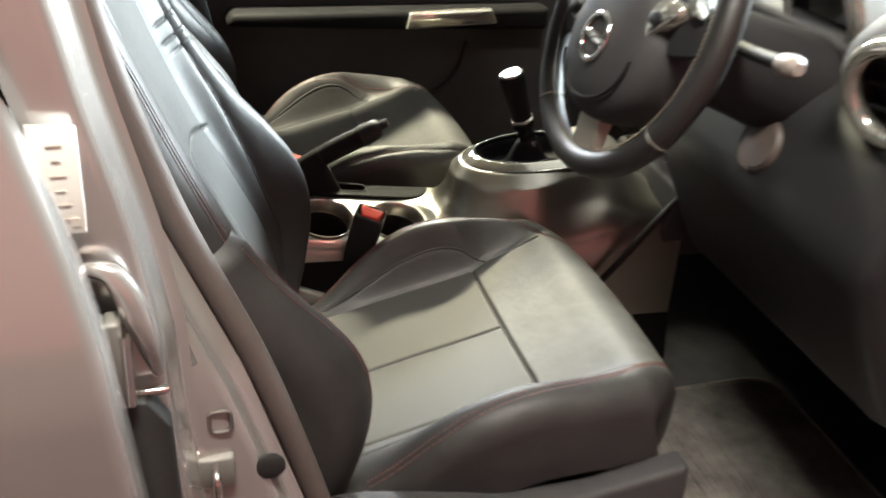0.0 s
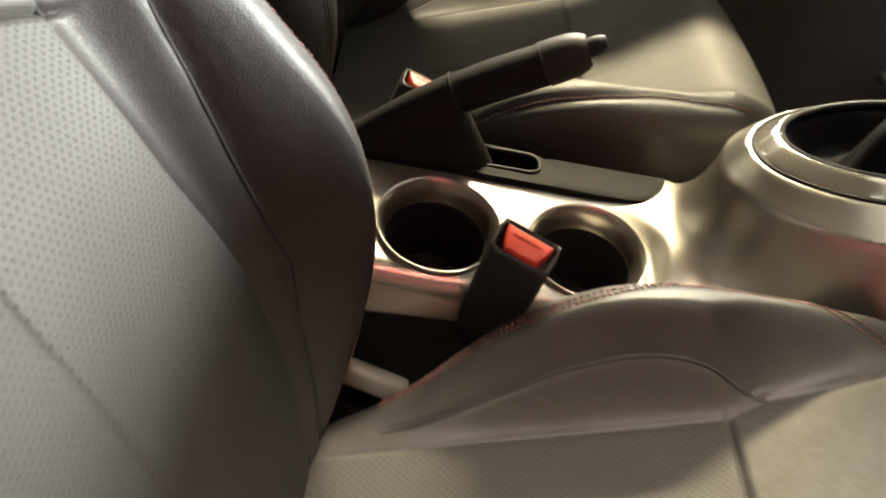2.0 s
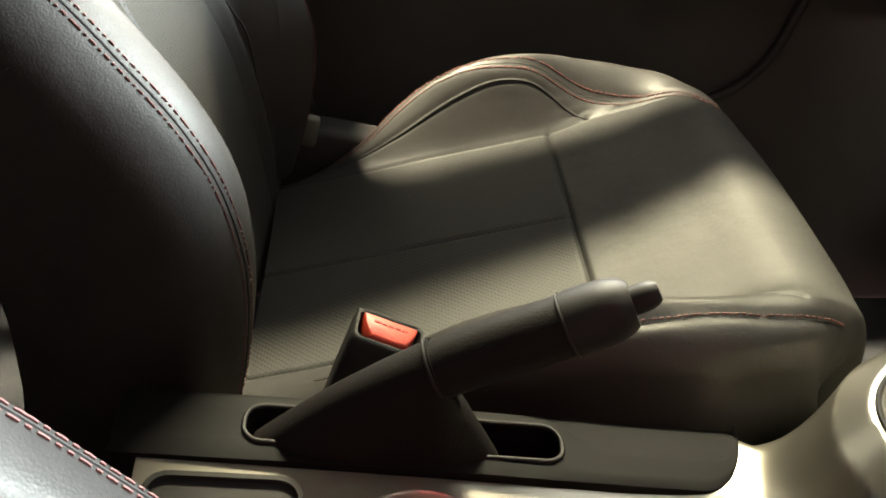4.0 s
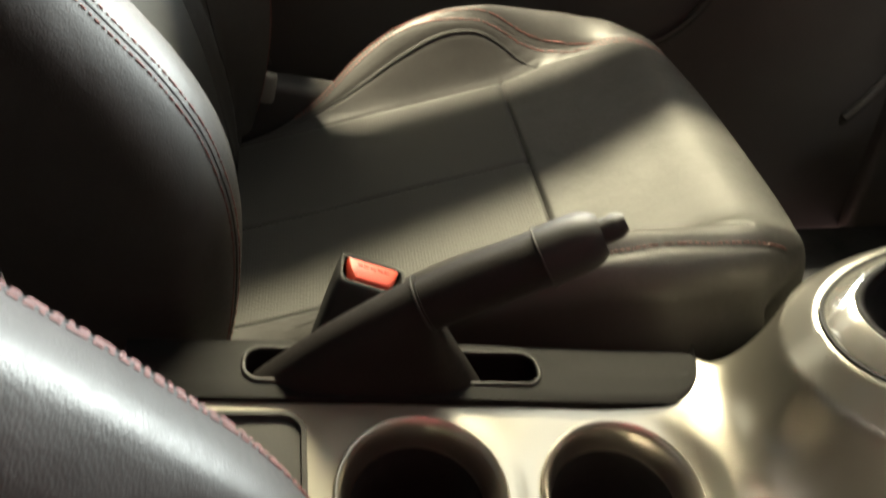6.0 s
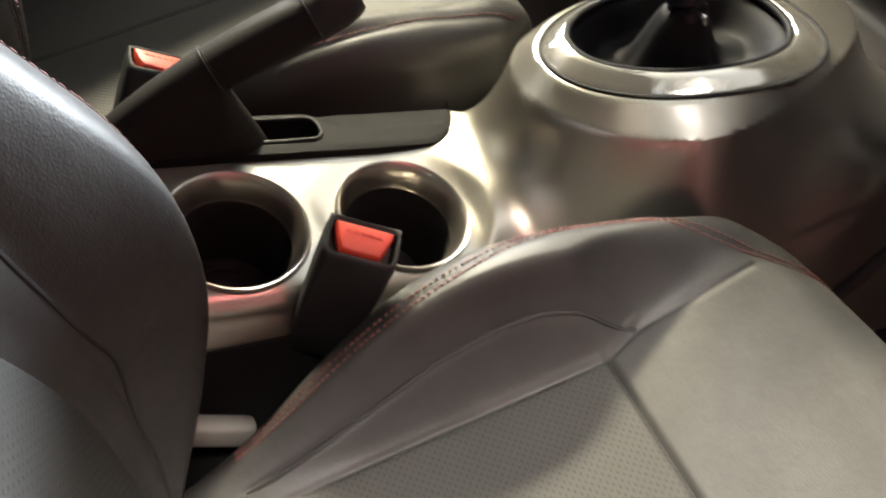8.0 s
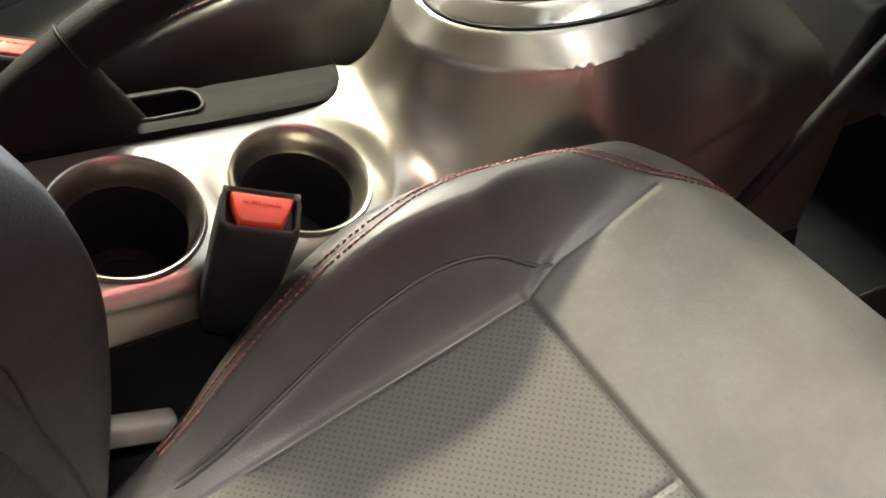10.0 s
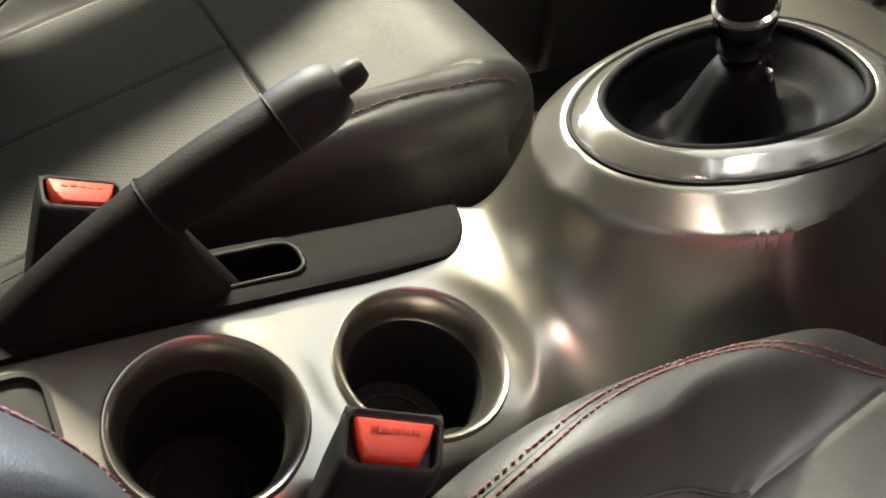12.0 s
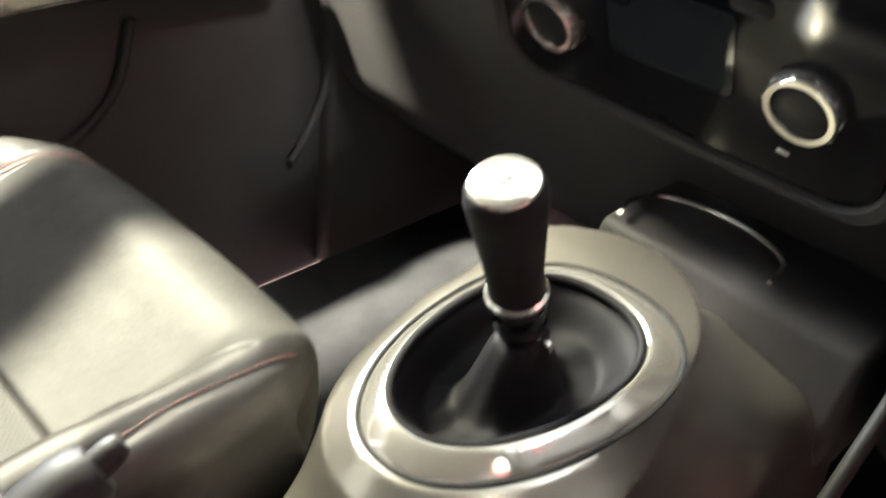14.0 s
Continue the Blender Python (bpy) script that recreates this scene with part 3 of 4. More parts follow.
def console_skin():
    xs = np.r_[np.linspace(-0.27, 0.05, 70, endpoint=False), np.linspace(0.05, 0.47, 240)]
    rings = []
    for x in xs:
        lo, hi = console_edges(x)
        top = []
        for v in np.linspace(0, 1, 120):
            y = lo + (hi - lo) * (0.5 - 0.5 * math.cos(math.pi * v))
            z = console_top(x, y)
            for e, r in ((y - lo, 0.014 + 0.016 * ease((x - 0.03) / 0.08) + 0.058 * math.exp(-(((x - 0.085) / 0.048) ** 2))), (hi - y, 0.008 if x < 0.05 else 0.008 + 0.022 * ease((x - 0.05) / 0.06))):
                if e < r:
                    z -= r * (1 - math.sqrt(max(0, 1 - ((r - e) / r) ** 2)))
            top.append(Vector((x, y, z)))
        down_hi = [Vector((x, hi + 0.004 * k, top[-1].z + (0.44 - top[-1].z) * k / 6)) for k in range(1, 7)]
        low_z = table(x, [(-0.3, 0.645), (0.02, 0.63), (0.1, 0.56), (0.3, 0.5), (0.5, 0.49)])
        seam = min(low_z, top[0].z - 0.004)
        flank = 0.012 * (1 - math.exp(-(top[0].z - seam) / 0.03))
        covers.append([Vector((x, lo - flank - 0.0025, seam)), Vector((x, lo - flank - 0.0035, seam - 0.004)), Vector((x, lo - 0.03, 0.42)), Vector((x, lo - 0.032, 0.335)), Vector((x, lo + 0.03, 0.335)), Vector((x, lo + 0.03, seam))])
        down_lo = [Vector((x, lo - 0.012 * (1 - math.exp(-d / 0.03)), top[0].z - d)) for d in (0.2, 0.12, 0.07, 0.045, 0.03, 0.02, 0.013, 0.008, 0.004)]
        rings.append(top + down_hi + down_lo)
    return loft(rings)


def cut(ob, cutters):
    """Takes the cutters' shapes out of a mesh for good."""
    for c in cutters:
        mod = ob.modifiers.new("cut", "BOOLEAN")
        mod.operation, mod.solver, mod.object = "DIFFERENCE", "EXACT", c
    bpy.context.view_layer.update()
    done = bpy.data.meshes.new_from_object(ob.evaluated_get(bpy.context.evaluated_depsgraph_get()))
    ob.modifiers.clear()
    ob.data = done
    for c in cutters:
        bpy.data.objects.remove(c)


def egg(scale_a, scale_b, z, n=72, slant=0.06):
    """An outline round the gear lever, blunter towards the dashboard."""
    out = []
    inner = (0.111 - scale_a) / 0.021
    for t in np.linspace(0, 2 * math.pi, n, endpoint=False):
        c, s = math.cos(t), math.sin(t)
        e = 2 / 2.25
        x = math.copysign(abs(c) ** e, c) * scale_a + 0.002 - 0.004 * inner
        y = math.copysign(abs(s) ** e, s) * scale_b * (1 + 0.17 * c) + 0.0025 + 0.002 * inner
        out.append(Vector((BELL[0] + x, BELL[1] + y, z + slant * x)))
    return out


shell = part("body", console_skin(), CONSOLE_PAINT, console)
CUPS = []
for cx, cy in CUP_SPOTS:
    slope = math.atan(0.2)
    turn = Matrix.Rotation(slope, 4, "X") @ Matrix.Rotation(radians(6), 4, "Y")
    CUPS.append((cx, cy, console_top(cx, cy), turn))
cutters = [part("cutter", lathe([(0.0455, 0.03), (0.0455, -0.1)], (x, y, z), turn, caps=True), DARK_HOLE) for x, y, z, turn in CUPS]
tray_at = Matrix.Translation((-0.223, -0.013, console_top(-0.208, -0.006))) @ Matrix.Rotation(math.atan(0.2), 4, "X") @ Matrix.Rotation(radians(7), 4, "Y")
cutters.append(part("cutter", loft([[tray_at @ Vector((x, y, z)) for x, y in rounded(0.078, 0.078, 0.012)] for z in (0.03, -0.035)]), DARK_HOLE))
cutters.append(part("cutter", loft([egg(0.0895, 0.0583, 0.80), egg(0.0895, 0.0583, 0.66)]), DARK_HOLE))
cut(shell, cutters)
for x, y, z, turn in CUPS:
    part("cup_rim", lathe([(0.0462, -0.004), (0.0496, 0.0004), (0.0494, 0.0028), (0.0484, 0.0040), (0.0468, 0.0036), (0.0445, 0.0002), (0.0422, -0.0055), (0.0402, -0.0125), (0.0396, -0.0155), (0.0391, -0.0165)], (x, y, z), turn, 64), RIM_PAINT, console, "flared metallic cup holder rim")
    liner = part("cup_liner", lathe([(0.0402, -0.0148), (0.0393, -0.0168), (0.0385, -0.03), (0.0345, -0.078), (0.030, -0.0795), (0.0, -0.08)], (x, y, z), turn, 64), DARK_HOLE, console, "deep matt black cup liner")
    part("mat_ring", lathe([(0.0265, -0.0788), (0.026, -0.0775), (0.024, -0.0775), (0.0235, -0.0788)], (x, y, z), turn, 40), PLASTIC, liner)
lip = [[tray_at @ Vector((x, y, z)) for x, y in rounded(w, w, r)] for w, r, z in ((0.084, 0.014, 0.001), (0.083, 0.013, 0.004), (0.0775, 0.011, 0.004), (0.075, 0.010, -0.002), (0.072, 0.009, -0.011), (0.065, 0.008, -0.012), (0.0635, 0.008, -0.032), (0.01, 0.004, -0.0325))]
tray = part("coin_tray", loft(lip), PLASTIC, console, "small black storage tray with a raised lip")
part("socket", box((0.034, 0.03, 0.008), tray_at @ Vector((0.005, -0.012, -0.026)), 0.002, turn=tray_at.to_3x3().to_4x4()), HINGE, tray, "grey socket in the tray")
# black panel beside the handbrake


def on_panel(x, y, up=0.0):
    return Vector((x, y, table(x, [(-0.3, 0.716), (-0.12, 0.698), (0.0, 0.682), (0.09, 0.672)]) + up))


def panel_low(x):
    return 0.035 + 0.066 * (1 - math.sqrt(max(0.0, 1 - max(0.0, (x - 0.042) / 0.036) ** 2)))


rings = []
stations = list(np.linspace(-0.285, 0.04, 40)) + list(0.042 + 0.0353 * np.sin(np.linspace(0, 1.5, 18)))
for x in stations:
    step = 1 - ease((x + 0.05) / 0.03)
    far = 0.082 - 0.019 * ease((x + 0.045) / 0.03)
    ys = np.linspace(panel_low(x) + 0.0008, max(far, panel_low(x) + 0.002), 8)
    rings.append([on_panel(x, y, -0.0015 if k in (0, 7) else 0.0) for k, y in enumerate(ys)] + [on_panel(x, ys[-1] + 0.001, -0.0015 - 0.0075 * step), on_panel(x, 0.082 + 0.003 * step, -0.004 - 0.008 * step), on_panel(x, 0.1, -0.018), Vector((x, 0.1, 0.46)), Vector((x, ys[0], 0.46))])
panel = part("side_panel", loft(rings), DARK_TRIM, console, "matt black panel round the handbrake slot")
side_line = [(x, panel_low(x)) for x in stations] + [(0.0777, 0.16), (-0.285, 0.16)]
cut(shell, [part("cutter", loft([[Vector((x, y, z)) for x, y in side_line] for z in (0.655, 0.9)]), DARK_HOLE)])
outline = [(-0.127 + u, 0.0605 + v) for u, v in rounded(0.18, 0.027, 0.011)]
cut(panel, [part("cutter", loft([[Vector((x, y, z)) for x, y in outline] for z in (0.655, 0.9)]), DARK_HOLE)])
for ob in (shell, panel):
    for f in ob.data.polygons:
        f.use_smooth = True
    ob.data.set_sharp_from_angle(angle=radians(35))
part("slot_floor", box((0.178, 0.026, 0.003), (-0.127, 0.0605, 0.659), 0.001), DARK_HOLE, console)
part("slot_rim", tube([on_panel(x, y, 0.0008) for x, y in outline], 0.0015, 8, closed=True), PLASTIC, console, "thin black rim round the slot")
part("lower_cover", loft(covers), DARK_TRIM, console, "matt black cover below the painted flank")
# gear bezel
part("gear_bezel", loft([egg(0.1115, 0.0735, 0.742), egg(0.1118, 0.0738, 0.7515), egg(0.1112, 0.0733, 0.7535), egg(0.1100, 0.0722, 0.7545), egg(0.1060, 0.0692, 0.7568), egg(0.0985, 0.0642, 0.7605), egg(0.0925, 0.0607, 0.7632), egg(0.0910, 0.0596, 0.7632), egg(0.0899, 0.0587, 0.7618), egg(0.0893, 0.0582, 0.75)], caps=False), SATIN, console, "satin silver ring round the gear lever", angle=70)
part("bezel_groove", tube(egg(0.1128, 0.0748, 0.7530), 0.0017, 6, closed=True), DARK_HOLE, console)
part("bezel_lip", tube(egg(0.0878, 0.0568, 0.7606), 0.0033, 10, closed=True), GAITER, console, "rolled black leather edge")

part("side_strip", tube(spline([(0.3, -0.137, 0.56), (0.34, -0.14, 0.61), (0.4, -0.142, 0.69), (0.47, -0.142, 0.77)], 20), 0.006, 8), PLASTIC, console)

# ---------- gear lever ----------
lever = thing("gear_lever", "gear lever with black leather gaiter and silver-topped knob", "gear lever")
foot, head = Vector((0.232, 0.018, 0.765)), Vector((0.187, 0.016, 0.894))
axis = (head - foot).normalized()
tilt = axis.to_track_quat("Z", "Y").to_matrix().to_4x4()
rings = []
for f in np.linspace(0, 1, 26):
    ring = []
    for k, p in enumerate(egg(0.087, 0.056, 0.757)):
        a = 2 * math.pi * k / 72
        q = foot + 0.0135 * (Vector((math.cos(a), math.sin(a), 0))) + axis * 0.012
        r = p.lerp(q, f ** 0.85)
        sunk = p.z - 0.02 * ease(f / 0.3) - 0.004 * f
        climb = ease((f - 0.5) / 0.5) ** 1.3
        fold = math.sin(math.pi * f) * (0.0022 * math.cos(5 * a + 0.6) + 0.0008 * math.cos(11 * a + 1.3))
        r.z = sunk + (q.z - sunk) * climb + fold
        ring.append(r)
    rings.append(ring)
part("gaiter", loft(rings, caps=False), GAITER, lever, "folded black leather gaiter")
part("collar", lathe([(0.013, 0.003), (0.0165, 0.007), (0.0165, 0.012), (0.0135, 0.015), (0.0135, 0.022), (0.0155, 0.025), (0.0135, 0.028), (0.0135, 0.036), (0.0175, 0.040), (0.0178, 0.047), (0.015, 0.052)], foot, tilt, 32), GLOSS_BLACK, lever)
for side in (1, -1):
    part("clip", box((0.006, 0.004, 0.009), foot + axis * 0.0115 + Vector((0.004, side * 0.0168, 0)), 0.0012, turn=tilt), CHROME, lever, "small bright collar clip")
part("collar_ring", lathe([(0.0172, 0.049), (0.0186, 0.0505), (0.0186, 0.0535), (0.0165, 0.055)], foot, tilt, 32), SATIN, lever)
knob = part("knob", lathe([(0.0145, 0.05), (0.0158, 0.056), (0.0168, 0.075), (0.0192, 0.1), (0.0212, 0.118), (0.0218, 0.127), (0.0212, 0.133), (0.0195, 0.1355), (0.0, 0.136)], foot, tilt, 40), GRIP, lever, "tapered black leather-grained gear knob")
part("knob_cap", lathe([(0.0192, 0.1352), (0.0192, 0.1372), (0.0182, 0.1382), (0.010, 0.1376), (0.0, 0.1372)], foot, tilt, 40), SATIN, knob, "dished silver knob cap")

for u, v, w, h in ((-0.005, 0, 0.0008, 0.011), (0, 0, 0.0008, 0.011), (0.005, 0, 0.0008, 0.011), (0, 0, 0.0108, 0.0008)):
    part("shift_mark", box((h, w, 0.0006), foot + tilt.to_3x3() @ Vector((v, u, 0.1384)), 0, turn=tilt), HINGE, knob)

# ---------- handbrake ----------
brake = thing("handbrake_lever", "black leather-wrapped handbrake lever, pulled halfway up", "handbrake")
rings = []
for f in np.linspace(0, 1, 16):
    ring = []
    for a in np.linspace(0, 2 * math.pi, 32, endpoint=False):
        c, q = math.cos(a), math.sin(a)
        low = Vector((-0.143 + 0.07 * math.copysign(abs(c) ** 0.7, c), 0.056 + 0.019 * math.copysign(abs(q) ** 0.7, q), 0.690 - 0.13 * 0.07 * c))
        high = Vector((-0.11, 0.0548, 0.7535)) + 0.0168 * (c * Vector((0.46, 0, -0.89)) + q * Vector((0, 1, 0)))
        p = low.lerp(high, f)
        p.z += 0.004 * math.sin(math.pi * f) * (1 if c < 0 else 0.3)
        ring.append(p)
    rings.append(ring)
part("sleeve", loft(rings), GRIP, brake, "black leather boot over the lever's foot")
grip_line = spline([(-0.118, 0.055, 0.749), (-0.085, 0.0545, 0.766), (-0.045, 0.053, 0.785), (-0.03, 0.0525, 0.792)], 24)
part("grip", tube(grip_line, [0.016 + 0.0008 * math.sin(math.pi * k / 23) for k in range(24)], 24), GRIP, brake)
part("end_cap", tube(spline([(-0.046, 0.053, 0.7845), (-0.027, 0.0525, 0.794), (-0.015, 0.0522, 0.7995)], 10), [0.0172, 0.0175, 0.0175, 0.0175, 0.0174, 0.0172, 0.0168, 0.016, 0.0146, 0.012], 24), PLASTIC, brake)
part("release_button", tube(spline([(-0.02, 0.0522, 0.7985), (-0.003, 0.052, 0.8075)], 8), [0.0075, 0.0075, 0.0075, 0.0075, 0.0075, 0.0073, 0.0066, 0.0048], 18), PLASTIC, brake, "black release button")
part("ring", tube([Vector((-0.112, 0.0548, 0.753)) + Vector((0.46, 0, -0.89)) * 0.0170 * math.cos(a) + Vector((0, 1, 0)) * 0.0170 * math.sin(a) for a in np.linspace(0, 2 * math.pi, 28, endpoint=False)], 0.0008, 6, closed=True), PLASTIC, brake)

joint = Vector((-0.046, 0.053, 0.7845))
part("cap_joint", tube([joint + 0.0176 * (math.cos(a) * Vector((0.46, 0, -0.89)) + math.sin(a) * Vector((0, 1, 0))) for a in np.linspace(0, 2 * math.pi, 28, endpoint=False)], 0.0007, 6, closed=True), SEAM, brake)

# ---------- seat belt buckles ----------


def build_buckle():
    """The top slopes down towards the side with the tapered button, under a raised back lip."""
    ob = thing("belt_buckle", "black seat belt buckle with a red release button", "seat belt buckle", group="seat belt buckles")

    def sloped(w, d, r, up, slope=0.42):
        return [Vector((x, y, up + slope * y)) for x, y in rounded(w, d, r)]

    level = [[Vector((x, y, z)) for x, y in rounded(w, d, r)] for w, d, r, z in ((0.0455, 0.0262, 0.006, -0.03), (0.043, 0.025, 0.006, -0.075), (0.037, 0.022, 0.006, -0.104), (0.031, 0.016, 0.005, -0.110))]
    rings = [sloped(0.0385, 0.0165, 0.003, -0.009), sloped(0.0385, 0.0168, 0.003, -0.0015), sloped(0.0402, 0.0188, 0.004, 0.0008), sloped(0.0432, 0.0222, 0.005, 0.0008), sloped(0.0452, 0.0245, 0.006, -0.0012), sloped(0.046, 0.0258, 0.006, -0.0055)] + level
    housing = part("housing", loft(rings), PLASTIC, ob)
    part("back_lip", loft([[Vector((x, 0.0116 + 0.0022 * k - 0.0012, z + 0.0042 - 0.0016 * (1 - math.cos(math.pi * x / 0.022)) / 2 - 0.0006 * k * k)) for k in (-1, 0, 1)] + [Vector((x, 0.0126, -0.006)), Vector((x, 0.0082, -0.006))] for x, z in [(v, 0.0025 * abs(v) / 0.022) for v in np.linspace(-0.0215, 0.0215, 15)]]), PLASTIC, housing, "raised black rim behind the button")
    key = []
    for g, up in ((1.0, -0.006), (1.0, 0.0002), (0.95, 0.0016), (0.86, 0.0020)):
        ring = []
        for x, y in spline([(-0.0178, 0.0078), (-0.0172, 0.0040), (-0.0122, -0.0068), (-0.0102, -0.0076), (0.0102, -0.0076), (0.0122, -0.0068), (0.0172, 0.0040), (0.0178, 0.0078)], 8):
            ring.append(Vector((x * g, y * g, up + 0.42 * y * g)))
        key.append(ring)
    part("release_button", loft(key), RED_BUTTON, ob, "bright red release button", angle=35)
    for k in (-2, -1, 0, 1, 2):
        part("button_mark", box((0.0036, 0.0026, 0.0005), (0.0046 * k, 0.0035, 0.0021 + 0.42 * 0.0035), 0.0001, turn=Matrix.Rotation(math.atan(0.42), 4, "X")), RED_MARK, ob)
    part("strap", prism([(-0.015, -0.108), (0.015, -0.108), (0.006, -0.24), (-0.02, -0.24)], -0.004, 0.004, 0.002), WEBBING, ob)
    return ob


buckle = build_buckle()
buckle.matrix_basis = pose(-0.0605, -0.1005, 0.7255, 5, 15, -22)
copy_thing(buckle, pose(-0.137, 0.121, 0.7205, -16, 22, -4))

# ---------- steering wheel ----------
wheel = thing("steering_wheel", "black leather steering wheel with silver spoke trims", "steering wheel")
WC, WT, TURN = Vector((0.203, -0.3275, 1.075)), radians(19.5), -12


def on_wheel(r, a, out=0.0):
    """A place by radius and clock angle (0 at the passenger's side, 90 up)."""
    r, a, out = float(r), float(a) + TURN, float(out)
    up = Vector((math.sin(WT), 0, math.cos(WT)))
    away = Vector((-math.cos(WT), 0, math.sin(WT)))
    return WC + r * (math.cos(radians(a)) * Vector((0, 1, 0)) + math.sin(radians(a)) * up) + out * away


part("rim", tube([on_wheel(0.1733, a) for a in np.linspace(0, 360, 96, endpoint=False)], 0.0165, 14, closed=True), RIM_LEATHER, wheel, "glossy worn black leather rim")
hub_rings = []
for r, out in ((0.092, -0.03), (0.095, 0.0), (0.09, 0.02), (0.07, 0.034), (0.04, 0.04), (0.001, 0.042)):
    hub_rings.append([on_wheel(0.02, 270) - WC + on_wheel(r * (1.08 - 0.1 * max(0, math.sin(radians(a)))), a, out) for a in np.linspace(0, 360, 48, endpoint=False)])
part("hub", loft(hub_rings), PLASTIC_SOFT, wheel, "grained black airbag cover")
for a0, w in ((0, 0.05), (180, 0.05)):
    rings = []
    for f in np.linspace(0, 1, 8):
        r = 0.07 + 0.094 * f
        half = math.degrees(math.asin(min(0.9, (0.036 - 0.014 * f) / r)))
        rings.append([on_wheel(r, a0 - half, 0.012 - 0.01 * f), on_wheel(r, a0, 0.022 - 0.016 * f), on_wheel(r, a0 + half, 0.012 - 0.01 * f), on_wheel(r, a0 + half, -0.012), on_wheel(r, a0 - half, -0.012)])
    part("spoke", loft(rings), PLASTIC, wheel)
for a0 in (276,):
    rings = []
    for f in np.linspace(0, 1, 8):
        r = 0.07 + 0.094 * f
        half = 15 - 6 * f
        rings.append([on_wheel(r, a0 - half, 0.014 - 0.014 * f), on_wheel(r, a0, 0.02 - 0.016 * f), on_wheel(r, a0 + half, 0.014 - 0.014 * f), on_wheel(r, a0 + half, -0.012), on_wheel(r, a0 - half, -0.012)])
    part("lower_spoke", loft(rings), SPOKE, wheel, "satin silver lower spoke")
part("badge", tube([on_wheel(0.03, 270) - WC + on_wheel(0.027, a, 0.043) for a in np.linspace(0, 360, 40, endpoint=False)], 0.004, 8, closed=True), CHROME, wheel, "round chrome badge")
part("badge_bar", box((0.004, 0.058, 0.011), on_wheel(0.03, 270, 0.044), 0.0015, turn=Matrix.Rotation(WT, 4, "Y")), CHROME, wheel)
part("column", tube([WC + Vector((0.03, 0, -0.01)), WC + Vector((0.3, 0, -0.11))], [0.055, 0.075], 20), PLASTIC, wheel)


def face_of_wheel(y, up, out):
    """A place on the wheel by metres across (towards the passenger) and up."""
    return on_wheel(math.hypot(y, up), math.degrees(math.atan2(up, y)), out)


for side in (1, -1):
    outline = spline([(0.062, -0.028), (0.075, 0.004), (0.1, 0.022), (0.14, 0.02), (0.15, 0.004), (0.135, -0.012), (0.1, -0.03), (0.078, -0.045), (0.062, -0.028)], 40)[:-1]
    mid_y, mid_u = outline.mean(0)
    plate = part("switch_plate", loft([[face_of_wheel(side * (0.092 + (y - mid_y) * g), 0.004 + (u - mid_u) * g, o) for y, u in outline] for g, o in ((0.72, 0.0), (0.72, 0.026), (0.67, 0.029), (0.36, 0.031))]), SATIN, wheel, "silver switch plate")
    part("switch", loft([[face_of_wheel(side * 0.092 + 0.011 * math.cos(a) * g, 0.003 + 0.008 * math.sin(a) * g, o - 0.002) for a in np.linspace(0, 2 * math.pi, 20, endpoint=False)] for g, o in ((1.0, 0.031), (1.0, 0.036), (0.7, 0.0375))]), PLASTIC, plate)
    part("accent", loft([[face_of_wheel(side * y, u, o) for y, u in ((0.05, 0.06), (0.075, 0.066), (0.14, 0.03), (0.148, 0.012), (0.105, 0.038))] for o in (0.008, 0.022)]), SATIN, wheel, "bright silver spoke accent")
part("cover_seam", tube([face_of_wheel(0.075 * math.cos(a), -0.045 + 0.055 * math.sin(a), 0.034) for a in np.linspace(math.pi * 1.02, math.pi * 1.98, 24)], 0.002, 6), DARK_HOLE, wheel)

bm = bmesh.new()
for k in range(170):
    a = 360 * k / 170
    tube([on_wheel(0.1562, a - 0.75, 0.0075), on_wheel(0.1552, a, 0.008), on_wheel(0.1562, a + 0.75, 0.0095)], 0.0006, 5, bm)
part("rim_stitching", bm, PALE_THREAD, wheel, "pale lacing along the inside of the rim")
for a in (35, 145, 222, 318):
    part("rim_joint", tube([on_wheel(0.1733, a) + 0.0167 * (math.cos(b) * (on_wheel(1, a) - WC) + math.sin(b) * (on_wheel(0, 0, 1) - WC)) for b in np.linspace(0, 2 * math.pi, 24, endpoint=False)], 0.0009, 6, closed=True), SATIN if a > 200 else SEAM, wheel)

COVER = surface("brown_plastic", (0.06, 0.045, 0.04), 0.5, vary=0.2)
TIP = surface("pale_plastic", (0.2, 0.17, 0.155), 0.45)
SCREEN = surface("screen_glass", (0.015, 0.017, 0.02), 0.06, worn=0.02)

# ---------- dashboard ----------
dash = thing("dashboard", "black grained dashboard with silver-ringed vents", "dashboard")
outline = [(0.46, 1.06), (0.62, 1.09), (1.2, 1.0), (1.2, 0.5), (0.75, 0.5), (0.6, 0.62), (0.54, 0.78), (0.5, 0.98)]
part("body", prism(outline, -0.66, 0.66, 0.03, 4), PLASTIC_SOFT, dash, "grained black dashboard moulding")
part("knee_panel", prism([(0.365, 0.87), (0.412, 0.99), (0.5, 1.03), (0.62, 0.7), (0.56, 0.6), (0.47, 0.64), (0.42, 0.74)], -0.62, -0.13, 0.03, 4), PLASTIC, dash)

part("round_cover", lathe([(0.036, -0.004), (0.036, 0.004), (0.034, 0.006), (0.0325, 0.003), (0.0315, 0.003), (0.03, 0.006), (0.0, 0.0075)], (0.3862, -0.372, 0.925), Matrix.Rotation(radians(-68), 4, "Y"), 40), COVER, dash, "round brown-black blanking cover")


